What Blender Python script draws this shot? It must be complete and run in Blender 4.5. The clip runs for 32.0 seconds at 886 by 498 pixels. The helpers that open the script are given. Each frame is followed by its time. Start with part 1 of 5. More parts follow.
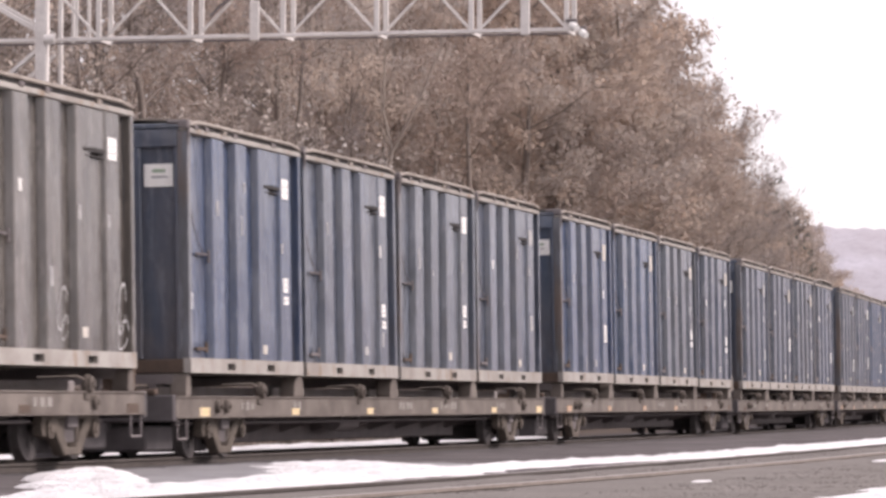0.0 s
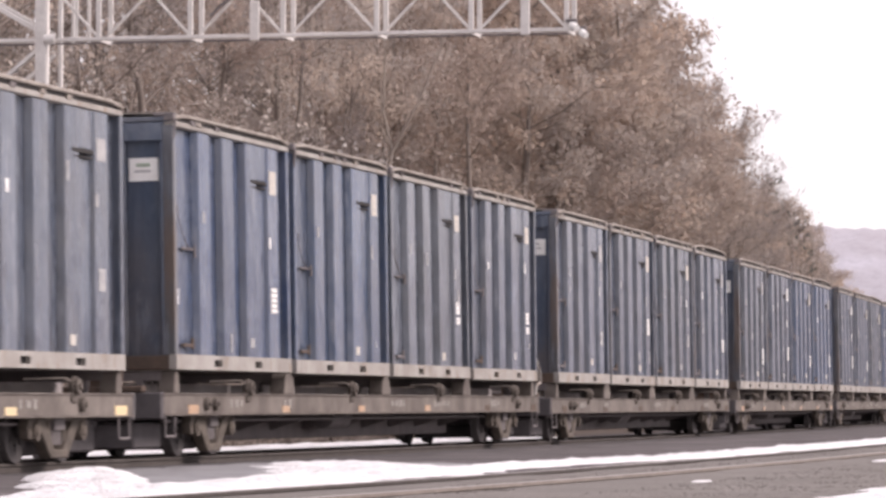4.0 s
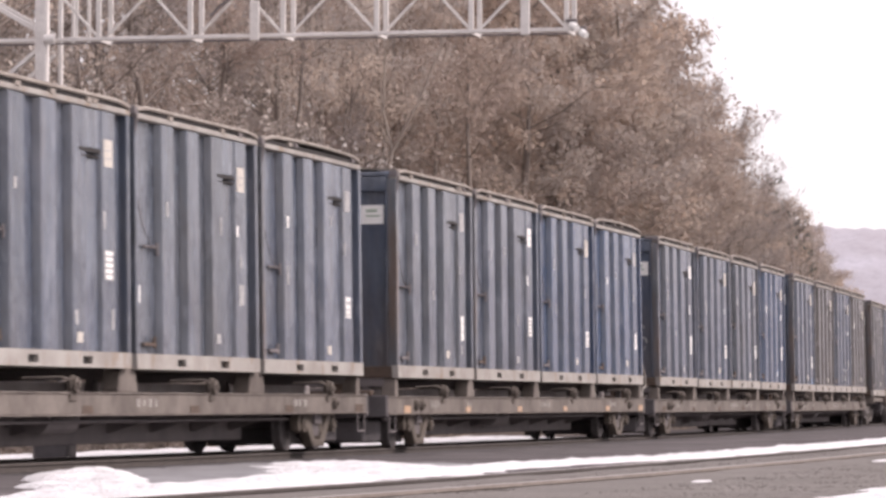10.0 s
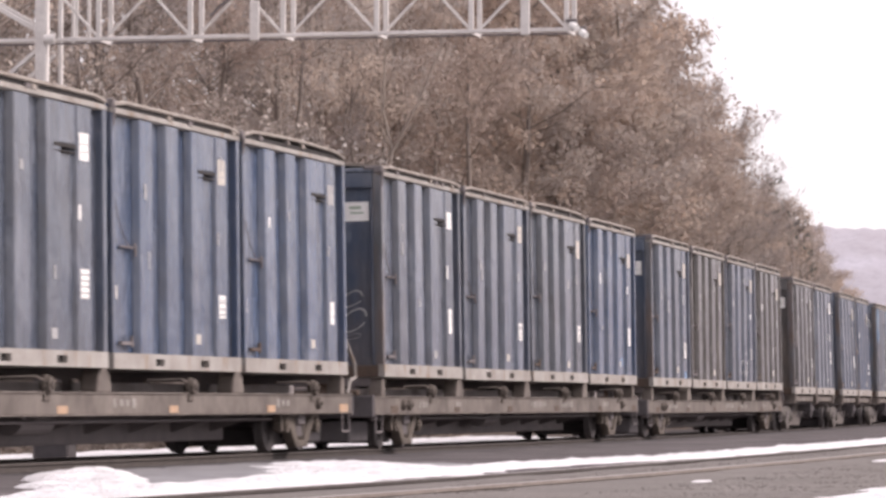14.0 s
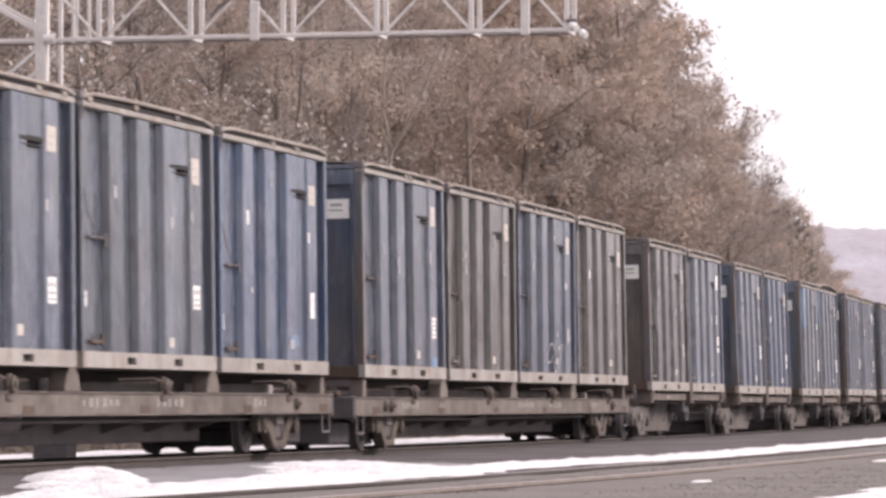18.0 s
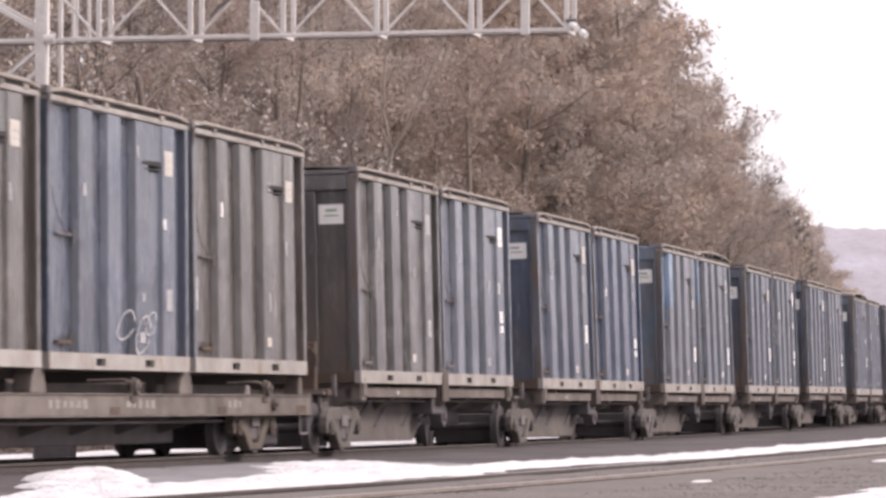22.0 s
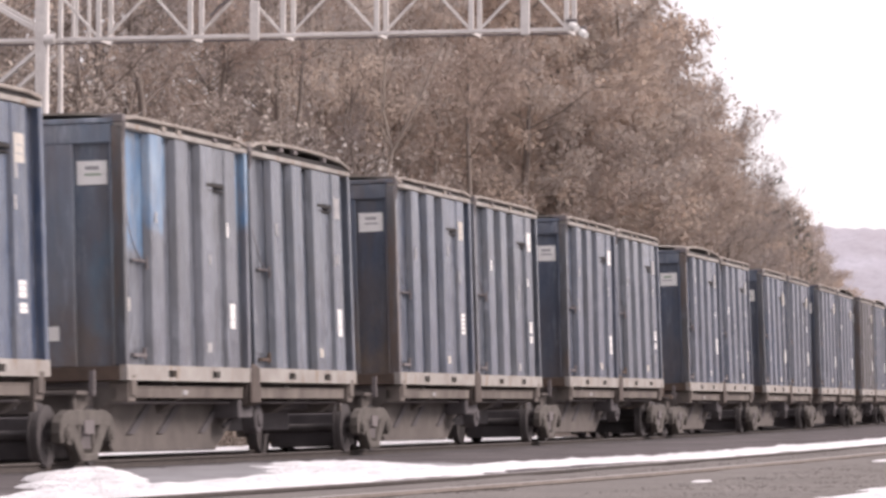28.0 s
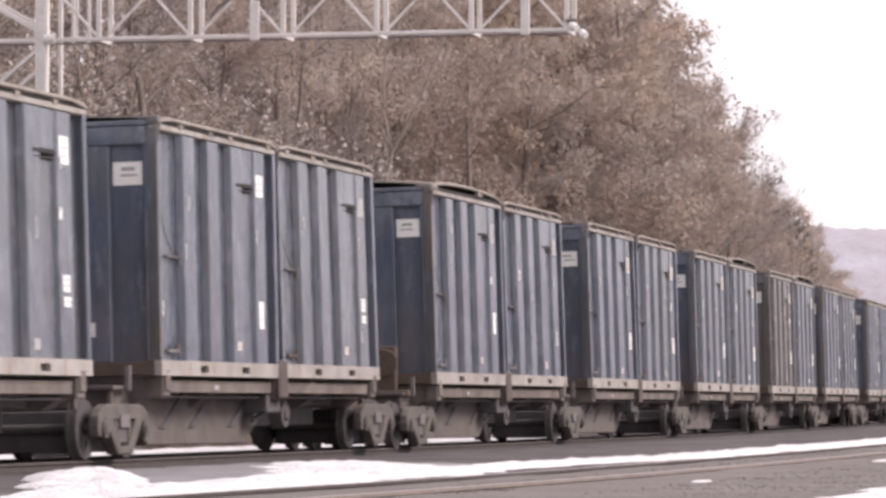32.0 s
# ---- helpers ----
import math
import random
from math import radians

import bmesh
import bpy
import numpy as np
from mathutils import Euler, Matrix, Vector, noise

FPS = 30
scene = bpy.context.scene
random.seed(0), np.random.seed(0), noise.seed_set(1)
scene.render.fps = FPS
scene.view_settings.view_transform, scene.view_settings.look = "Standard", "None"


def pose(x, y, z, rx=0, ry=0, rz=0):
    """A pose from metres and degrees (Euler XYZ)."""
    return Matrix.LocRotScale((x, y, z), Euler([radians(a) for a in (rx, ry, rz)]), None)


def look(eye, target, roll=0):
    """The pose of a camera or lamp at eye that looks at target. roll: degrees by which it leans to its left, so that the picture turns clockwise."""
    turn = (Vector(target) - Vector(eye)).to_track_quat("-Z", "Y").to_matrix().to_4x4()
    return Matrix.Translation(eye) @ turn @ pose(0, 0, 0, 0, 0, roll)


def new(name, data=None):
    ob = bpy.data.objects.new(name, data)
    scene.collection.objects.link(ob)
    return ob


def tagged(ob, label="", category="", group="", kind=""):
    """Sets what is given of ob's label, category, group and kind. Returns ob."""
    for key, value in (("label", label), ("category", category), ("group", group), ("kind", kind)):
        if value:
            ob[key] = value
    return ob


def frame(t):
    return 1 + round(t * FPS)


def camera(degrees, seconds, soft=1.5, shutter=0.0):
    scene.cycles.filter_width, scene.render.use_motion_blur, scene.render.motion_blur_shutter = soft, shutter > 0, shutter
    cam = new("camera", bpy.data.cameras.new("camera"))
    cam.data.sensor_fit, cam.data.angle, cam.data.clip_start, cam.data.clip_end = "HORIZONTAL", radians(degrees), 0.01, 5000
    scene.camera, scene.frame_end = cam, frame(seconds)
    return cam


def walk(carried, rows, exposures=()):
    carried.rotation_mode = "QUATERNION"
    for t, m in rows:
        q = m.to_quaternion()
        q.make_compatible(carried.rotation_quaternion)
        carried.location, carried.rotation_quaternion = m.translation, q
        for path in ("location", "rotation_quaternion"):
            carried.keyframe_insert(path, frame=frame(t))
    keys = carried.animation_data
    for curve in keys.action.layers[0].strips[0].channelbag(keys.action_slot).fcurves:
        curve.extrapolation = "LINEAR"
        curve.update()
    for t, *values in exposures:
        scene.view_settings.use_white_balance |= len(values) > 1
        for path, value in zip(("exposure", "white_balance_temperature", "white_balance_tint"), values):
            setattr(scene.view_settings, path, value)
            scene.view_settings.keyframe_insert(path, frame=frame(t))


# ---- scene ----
LENS = 12.97
EYE_Z = 0.80
cam = camera(LENS, 32.0, soft=3.0, shutter=0.5)
STAND = pose(0, 0, EYE_Z, 90 + 2.263, 0, 15.022)
walk(cam, [(0.0, STAND), (32.0, STAND)], exposures=[(0.0, 0.9, 6700, 21), (32.0, 0.9, 6700, 21)])

# ---- world, sun ----
SUN_DIR = Vector((0.74, 0.22, 0.64)).normalized()
world = bpy.data.worlds.new("overcast_sky")
scene.world = world
world.use_nodes = True
wn, wl = world.node_tree.nodes, world.node_tree.links
wn.clear()
w_out = wn.new("ShaderNodeOutputWorld")
w_bg = wn.new("ShaderNodeBackground")
w_sky = wn.new("ShaderNodeTexSky")
w_sky.sky_type = "NISHITA"
w_sky.sun_disc = False
w_sky.sun_elevation = math.asin(SUN_DIR.z)
w_sky.sun_rotation = math.atan2(SUN_DIR.x, SUN_DIR.y)
w_mix = wn.new("ShaderNodeMixRGB")
w_mix.inputs[0].default_value = 0.86
w_mix.inputs[2].default_value = (6.1, 6.0, 6.15, 1)
w_bg.inputs[1].default_value = 0.1
wl.new(w_sky.outputs[0], w_mix.inputs[1])
wl.new(w_mix.outputs[0], w_bg.inputs[0])
wl.new(w_bg.outputs[0], w_out.inputs[0])
sun_data = bpy.data.lights.new("sun", "SUN")
sun_data.energy, sun_data.angle, sun_data.color = 1.9, radians(20), (1.0, 0.95, 0.9)
sun = new("sun", sun_data)
sun.matrix_world = look((0, 0, 60), Vector((0, 0, 60)) - SUN_DIR)

# ---- materials ----


class Mat:
    """Small helper to wire a principled material."""

    def __init__(self, name, rough=0.8, metal=0.0, spec=0.3):
        self.m = bpy.data.materials.new(name)
        self.m.use_nodes = True
        self.t = self.m.node_tree
        self.n = self.t.nodes
        self.b = self.n["Principled BSDF"]
        self.b.inputs["Roughness"].default_value = rough
        self.b.inputs["Metallic"].default_value = metal
        self.b.inputs["Specular IOR Level"].default_value = spec
        self.info = self.n.new("ShaderNodeObjectInfo")
        self.geo = self.n.new("ShaderNodeNewGeometry")
        self.co = self.n.new("ShaderNodeTexCoord")

    def link(self, a, b):
        self.t.links.new(a, b)

    def coords(self, scale, shift=0.0, world_space=False):
        """Object coordinates stretched by scale, moved by the object's random number."""
        vm = self.n.new("ShaderNodeVectorMath")
        vm.operation = "MULTIPLY_ADD"
        vm.inputs[1].default_value = scale
        self.link(self.geo.outputs["Position"] if world_space else self.co.outputs["Object"], vm.inputs[0])
        if shift:
            mul = self.n.new("ShaderNodeMath")
            mul.operation = "MULTIPLY"
            mul.inputs[1].default_value = shift
            self.link(self.info.outputs["Random"], mul.inputs[0])
            self.link(mul.outputs[0], vm.inputs[2])
        else:
            vm.inputs[2].default_value = (0, 0, 0)
        return vm.outputs[0]

    def noise(self, scale, shift=0.0, detail=4, rough=0.6, world_space=False):
        nz = self.n.new("ShaderNodeTexNoise")
        nz.inputs["Scale"].default_value = 1.0
        nz.inputs["Detail"].default_value = detail
        nz.inputs["Roughness"].default_value = rough
        self.link(self.coords(scale, shift, world_space), nz.inputs["Vector"])
        return nz.outputs["Fac"]

    def ramp(self, fac, lo, hi):
        mr = self.n.new("ShaderNodeMapRange")
        mr.inputs["From Min"].default_value, mr.inputs["From Max"].default_value = lo, hi
        self.link(fac, mr.inputs["Value"])
        return mr.outputs[0]

    def mix(self, fac, a, b, mode="MIX"):
        mx = self.n.new("ShaderNodeMixRGB")
        mx.blend_type = mode
        for sock, v in ((mx.inputs[0], fac), (mx.inputs[1], a), (mx.inputs[2], b)):
            if isinstance(v, (int, float)):
                sock.default_value = v
            elif isinstance(v, tuple):
                sock.default_value = (*v, 1)
            else:
                self.link(v, sock)
        return mx.outputs[0]

    def times(self, fac, k):
        mu = self.n.new("ShaderNodeMath")
        mu.operation = "MULTIPLY"
        self.link(fac, mu.inputs[0])
        if isinstance(k, (int, float)):
            mu.inputs[1].default_value = k
        else:
            self.link(k, mu.inputs[1])
        return mu.outputs[0]

    def color(self, c):
        if isinstance(c, tuple):
            self.b.inputs["Base Color"].default_value = (*c, 1)
        else:
            self.link(c, self.b.inputs["Base Color"])
        return self

    def bump(self, fac, strength=0.3, dist=0.01):
        bp = self.n.new("ShaderNodeBump")
        bp.inputs["Strength"].default_value, bp.inputs["Distance"].default_value = strength, dist
        self.link(fac, bp.inputs["Height"])
        self.link(bp.outputs[0], self.b.inputs["Normal"])
        return self


GRIME = (0.10, 0.09, 0.083)
CHALK = (0.186, 0.202, 0.236)


def paint(name, base, fade=0.5, grime=0.5, chalk=CHALK, rust=0.0, splash=0.0, spray=()):
    """Weathered container paint: faded blotches, upright streaks, road dirt and rust specks.
    spray gives coats of brighter paint, each (axis, from, to, lowest height, highest height, two tones)."""
    m = Mat(name, rough=0.25, spec=1.0)
    streak = m.noise((9, 9, 0.55), 40, 5)
    blotch = m.noise((1.1, 1.1, 0.8), 23, 4)
    fine = m.noise((30, 30, 12), 11, 4)
    low = m.noise((2.2, 2.2, 0.9), 57, 5)
    c = m.mix(m.times(m.ramp(blotch, 0.38, 0.68), fade), base, chalk)
    c = m.mix(m.times(m.ramp(streak, 0.52, 0.72), 0.55 * fade), c, tuple(min(1, v * 1.25) for v in chalk))
    scuff = m.noise((4.5, 4.5, 1.0), 91, 6, 0.7)
    c = m.mix(m.times(m.ramp(scuff, 0.56, 0.64), 0.85 * fade), c, tuple(v * 1.5 for v in chalk))
    band = m.noise((3.4, 3.4, 0.3), 29, 3)
    c = m.mix(m.times(m.ramp(band, 0.5, 0.66), 0.55 * fade), c, tuple(v * k for v, k in zip(chalk, (0.84, 0.80, 0.86))))
    drip = m.noise((14, 14, 0.35), 63, 3)
    c = m.mix(m.times(m.ramp(drip, 0.6, 0.72), 0.5 * grime), c, tuple(v * 0.7 for v in GRIME))
    c = m.mix(m.times(m.ramp(low, 0.45, 0.7), grime), c, GRIME)
    if spray:
        ax = m.n.new("ShaderNodeSeparateXYZ")
        m.link(m.co.outputs["Object"], ax.inputs[0])
        wave = m.noise((1.3, 1.3, 0.9), 0, 5, 0.65)
        drift = m.n.new("ShaderNodeMath")
        drift.operation = "MULTIPLY_ADD"
        m.link(wave, drift.inputs[0])
        drift.inputs[1].default_value = 1.6
        m.link(ax.outputs[2], drift.inputs[2])
        for axis, y0, y1, low_z, top_z, tones in spray:
            along = m.times(m.ramp(ax.outputs[axis], y0 - 0.06, y0 + 0.06), m.ramp(ax.outputs[axis], y1 + 0.06, y1 - 0.06))
            upright = m.times(m.ramp(drift.outputs[0], low_z + 0.7, low_z + 0.95), m.ramp(drift.outputs[0], top_z + 0.95, top_z + 0.7))
            coat = m.times(m.times(along, upright), m.ramp(scuff, 0.72, 0.46))
            c = m.mix(m.times(coat, 0.9), c, m.mix(m.ramp(blotch, 0.35, 0.65), *tones))
    tone = m.n.new("ShaderNodeMapRange")
    tone.inputs["To Min"].default_value, tone.inputs["To Max"].default_value = (0.92, 1.28) if splash else (0.66, 1.0)
    m.link(m.info.outputs["Random"], tone.inputs["Value"])
    c = m.mix(1.0, c, tone.outputs[0], "MULTIPLY")
    c = m.mix(m.times(m.ramp(fine, 0.66, 0.76), 0.45), c, (0.13, 0.065, 0.035))
    if rust:
        run_down = m.noise((2.6, 2.6, 0.5), 71, 4)
        c = m.mix(m.times(m.ramp(run_down, 0.48, 0.66), rust), c, (0.15, 0.095, 0.06))
    if splash:
        sx = m.n.new("ShaderNodeSeparateXYZ")
        m.link(m.co.outputs["Object"], sx.inputs[0])
        lowz = m.ramp(sx.outputs[2], 2.3, 0.5)
        patchy = m.ramp(m.noise((1.6, 1.6, 1.1), 33, 5), 0.3, 0.6)
        c = m.mix(m.times(m.times(lowz, patchy), splash), c, (0.175, 0.135, 0.105))
    m.color(c)
    dent = m.noise((1.9, 1.9, 0.9), 19, 4, 0.55)
    m.bump(dent, 0.75, 0.07)
    return m.m


def worn(name, base, second, scale=3.0, amount=0.7, rough=0.85, metal=0.0, stretch=1.0, bump=0.25, dist=0.01, spec=0.25, world_space=False):
    m = Mat(name, rough=rough, metal=metal, spec=spec)
    big = m.noise((scale, scale, scale * stretch), 31, 5, world_space=world_space)
    small = m.noise((scale * 9, scale * 9, scale * 9 * stretch), 17, 4, world_space=world_space)
    c = m.mix(m.times(m.ramp(big, 0.35, 0.65), amount), base, second)
    c = m.mix(m.times(m.ramp(small, 0.45, 0.75), 0.4), c, tuple(v * 0.55 for v in base))
    m.color(c)
    m.bump(small, bump, dist)
    return m.m


BLUES = ((0.075, 0.20, 0.37), (0.25, 0.375, 0.50))
TEALS = ((0.065, 0.135, 0.20), (0.14, 0.21, 0.27))
PAINTS = {
    "navy": paint("navy_paint", (0.038, 0.066, 0.132), 0.36, 0.3),
    "blue": paint("faded_blue_paint", (0.047, 0.081, 0.150), 0.42, 0.35),
    "slate": paint("slate_blue_paint", (0.066, 0.085, 0.122), 0.5, 0.42),
    "grey": paint("grey_blue_paint", (0.072, 0.088, 0.113), 0.48, 0.45),
    "pale": paint("pale_slate_and_haze_paint", (0.104, 0.121, 0.150), 0.6, 0.35),
    "brown": paint("grimy_grey_brown_paint", (0.078, 0.069, 0.061), 0.5, 0.7, (0.225, 0.205, 0.182)),
    "dark": paint("dark_charcoal_paint", (0.048, 0.044, 0.042), 0.5, 0.5, (0.27, 0.255, 0.24)),
    "bright": paint("bright_blue_repaint", (0.085, 0.215, 0.40), 0.5, 0.15, (0.28, 0.38, 0.49)),
    "resprayed": paint("resprayed_grey_blue_paint", (0.110, 0.119, 0.138), 0.6, 0.3, spray=((1, -3.1, -1.75, 1.65, 4, BLUES), (1, -1.75, -0.75, 2.3, 4, BLUES), (1, 2.0, 3.1, 2.4, 4, BLUES))),
    "resprayed_rib": paint("resprayed_rib_paint", (0.110, 0.119, 0.138), 0.6, 0.3, spray=((1, -1, 1, 2.1, 4, BLUES),)),
    "navy_end": paint("navy_end_paint", (0.052, 0.072, 0.110), 0.4, 0.3, (0.15, 0.17, 0.20), 0.12, 0.35),
    "rusty_end": paint("rusty_navy_end_paint", (0.060, 0.076, 0.105), 0.25, 0.35, (0.12, 0.14, 0.18), 0.3, 0.95),
    "dark_end": paint("charcoal_end_paint", (0.062, 0.058, 0.058), 0.3, 0.3, (0.16, 0.15, 0.14), 0.0, 0.6),
    "teal_end": paint("teal_end_paint", (0.115, 0.145, 0.185), 0.45, 0.3, (0.20, 0.22, 0.25), 0.25, 0.7, ((0, 0.78, 1.3, 0.55, 1.75, TEALS), (0, 1.0, 1.3, 1.6, 2.1, TEALS))),
    "rusty_post": paint("rust_streaked_post_paint", (0.120, 0.125, 0.133), 0.5, 0.45, CHALK, 0.6),
    "brown_end": paint("rusty_brown_end_paint", (0.085, 0.086, 0.092), 0.3, 0.75, (0.16, 0.15, 0.14), 0.4, 0.9),
}
_rp = Mat("dusty_rail_paint", rough=0.8, spec=0.25)
_rc = _rp.mix(_rp.times(_rp.ramp(_rp.noise((1.6, 1.6, 1.6), 37, 5), 0.38, 0.66), 0.8), (0.37, 0.35, 0.325), (0.24, 0.213, 0.19))
_rc = _rp.mix(_rp.times(_rp.ramp(_rp.noise((3.5, 3.5, 1.5), 83, 5), 0.56, 0.68), 0.65), _rc, (0.23, 0.155, 0.10))
_rf = _rp.noise((25, 25, 25), 13, 4)
_rp.color(_rp.mix(_rp.times(_rp.ramp(_rf, 0.58, 0.72), 0.5), _rc, (0.16, 0.13, 0.11))).bump(_rf, 0.25, 0.01)
RAIL_PAINT = _rp.m
LID_EDGE = worn("dusty_lid_edge", (0.36, 0.325, 0.29), (0.22, 0.185, 0.16), 2.5, 0.8)
TARP = worn("dirty_lid_sheet", (0.29, 0.26, 0.23), (0.20, 0.175, 0.155), 1.5, 0.8)
# near-black for slot bars and for shade painted into gaps and pockets
SHADE_AND_BAR = worn("shade_and_bar_black", (0.04, 0.037, 0.036), (0.055, 0.05, 0.048), 5, 0.5)
STAND_RUST = worn("dull_dark_rust", (0.125, 0.102, 0.09), (0.085, 0.07, 0.062), 5, 0.8)
RUST = worn("brown_rust", (0.125, 0.09, 0.07), (0.085, 0.064, 0.053), 6, 0.8)
CREAM_LABEL = worn("faded_cream_label", (0.60, 0.56, 0.50), (0.42, 0.39, 0.35), 7, 0.6, rough=0.7)
WHITE_LABEL = worn("white_label", (0.88, 0.87, 0.84), (0.72, 0.69, 0.64), 7, 0.4, rough=0.6)
LABEL_INK = worn("grey_label_print", (0.32, 0.32, 0.33), (0.45, 0.45, 0.45), 12, 0.5)
GREEN_INK = worn("pale_green_print", (0.32, 0.42, 0.30), (0.40, 0.42, 0.36), 12, 0.5)
STENCIL = worn("faded_stencil", (0.33, 0.31, 0.285), (0.22, 0.20, 0.185), 8, 0.8)
CHALK_MARK = worn("worn_white_mark", (0.46, 0.45, 0.44), (0.28, 0.28, 0.29), 6, 0.8)
ORANGE = worn("orange_reflector", (0.52, 0.33, 0.2), (0.34, 0.26, 0.2), 9, 0.6, rough=0.4)
YELLOW = worn("pale_yellow_reflector", (0.78, 0.60, 0.32), (0.6, 0.5, 0.4), 9, 0.6, rough=0.4)
SILL = worn("dusty_brown_sill", (0.205, 0.178, 0.157), (0.11, 0.093, 0.083), 1.5, 0.95)
SILL_DARK = worn("grime_and_shade_steel", (0.20, 0.178, 0.175), (0.145, 0.13, 0.132), 2.2, 0.8)
# deck grey paled so its colour lifts the shade under the containers
LIFTED_DECK = worn("lifted_deck_grey", (0.33, 0.30, 0.29), (0.22, 0.195, 0.19), 1.5, 0.8)
# near-black steel: the shade under the cars is put into this colour
SHADE_STEEL = worn("shade_black_steel", (0.13, 0.118, 0.121), (0.09, 0.081, 0.083), 3, 0.8)
SPINE = worn("dusty_spine_beam", (0.165, 0.145, 0.132), (0.10, 0.087, 0.08), 1.6, 0.8)
TRUCK = worn("dusty_cast_steel", (0.145, 0.13, 0.117), (0.09, 0.079, 0.071), 4, 0.85)
TRUCK_DARK = worn("oily_cast_steel", (0.15, 0.125, 0.105), (0.085, 0.072, 0.062), 4, 0.85)
WINCH = worn("grimy_winch_steel", (0.145, 0.124, 0.108), (0.085, 0.07, 0.06), 6, 0.8)
WHEEL = worn("dark_wheel_steel", (0.10, 0.09, 0.089), (0.072, 0.065, 0.065), 6, 0.7, rough=0.8)
RAIL_STEEL = worn("rusty_rail_steel", (0.095, 0.081, 0.073), (0.065, 0.056, 0.052), 4, 0.8, rough=0.8)
# paler rail steel, with the light on the rail's side in its colour
NEAR_RAIL = worn("dusty_rail_side", (0.27, 0.23, 0.2), (0.17, 0.143, 0.125), 3, 0.7, rough=0.75)
RAIL_TOP = worn("polished_rail_head", (0.36, 0.33, 0.31), (0.26, 0.22, 0.19), 4, 0.6, rough=0.4, metal=0.8)
TIE = worn("weathered_tie_wood", (0.09, 0.078, 0.07), (0.06, 0.053, 0.048), 5, 0.7, stretch=3)
GALV = worn("weathered_galvanised_steel", (0.78, 0.745, 0.71), (0.62, 0.585, 0.555), 3.0, 0.6, rough=0.6, metal=0.1)
SNOW = worn("old_snow", (0.88, 0.875, 0.88), (0.60, 0.58, 0.585), 1.7, 0.85, rough=0.75, bump=0.8, dist=0.08)
ICE = worn("grey_slush", (0.19, 0.183, 0.186), (0.32, 0.312, 0.318), 1.6, 0.85, rough=0.45, bump=0.2, dist=0.02)
PALE_BARK = worn("pale_smooth_bark", (0.37, 0.315, 0.27), (0.28, 0.235, 0.20), 3.0, 0.7, stretch=0.3)
BARK = worn("grey_brown_bark", (0.25, 0.209, 0.182), (0.18, 0.15, 0.131), 3.0, 0.7, stretch=0.3)


def foliage(name, a, b, c):
    m = Mat(name, rough=0.8, spec=0.15)
    isl = m.geo.outputs["Random Per Island"]
    col = m.mix(m.ramp(isl, 0.0, 0.6), a, b)
    col = m.mix(m.times(m.ramp(isl, 0.7, 1.0), 0.6), col, c)
    big = m.noise((0.55, 0.55, 0.45), 50, 3)
    col = m.mix(m.times(m.ramp(big, 0.42, 0.62), 0.4), col, tuple(v * k for v, k in zip(a, (0.62, 0.66, 0.76))))
    col = m.mix(m.times(m.ramp(big, 0.46, 0.32), 0.5), col, tuple(v * k for v, k in zip(c, (1.02, 0.93, 0.84))))
    own = m.info.outputs["Random"]
    col = m.mix(m.times(m.ramp(own, 0.45, 0.0), 0.5), col, tuple(v * k for v, k in zip(a, (0.74, 0.70, 0.72))))
    col = m.mix(m.times(m.ramp(own, 0.55, 1.0), 0.6), col, tuple(v * k for v, k in zip(c, (1.04, 0.94, 0.85))))
    m.color(col)
    # thin leaves let half of the light through
    tr = m.n.new("ShaderNodeBsdfTranslucent")
    m.link(col, tr.inputs["Color"])
    mx = m.n.new("ShaderNodeMixShader")
    mx.inputs[0].default_value = 0.55
    m.link(m.b.outputs[0], mx.inputs[1])
    m.link(tr.outputs[0], mx.inputs[2])
    m.link(mx.outputs[0], m.n["Material Output"].inputs["Surface"])
    return m.m


LEAVES = [
    foliage("russet_dry_leaves", (0.475, 0.385, 0.322), (0.53, 0.445, 0.38), (0.61, 0.53, 0.465)),
    foliage("tan_dry_leaves", (0.50, 0.435, 0.382), (0.56, 0.492, 0.435), (0.64, 0.575, 0.52)),
    foliage("grey_brown_twigs", (0.345, 0.302, 0.276), (0.395, 0.348, 0.318), (0.46, 0.413, 0.38)),
    foliage("pale_seed_heads", (0.62, 0.57, 0.52), (0.72, 0.68, 0.64), (0.80, 0.77, 0.74)),
    foliage("dark_evergreen_tufts", (0.09, 0.10, 0.085), (0.13, 0.14, 0.12), (0.17, 0.175, 0.155)),
]


def gravel(name, dark, mid, light, specks, vary=1.25):
    g = Mat(name, rough=0.95, spec=0.15)
    big = g.noise((0.5, 0.5, 0.5), 0, 5, world_space=True)
    peb = g.noise((20, 9, 20), 0, 5, 0.75, world_space=True)
    fine = g.noise((22, 22, 22), 0, 4, 0.7, world_space=True)
    c = g.mix(g.ramp(big, 0.35, 0.65), mid, tuple(v * vary for v in mid))
    c = g.mix(g.times(g.ramp(peb, 0.4, 0.68), 0.45), c, dark)
    c = g.mix(g.times(g.ramp(fine, 0.55, 0.72), specks), c, light)
    g.color(c).bump(peb, 0.5, 0.04)
    return g.m


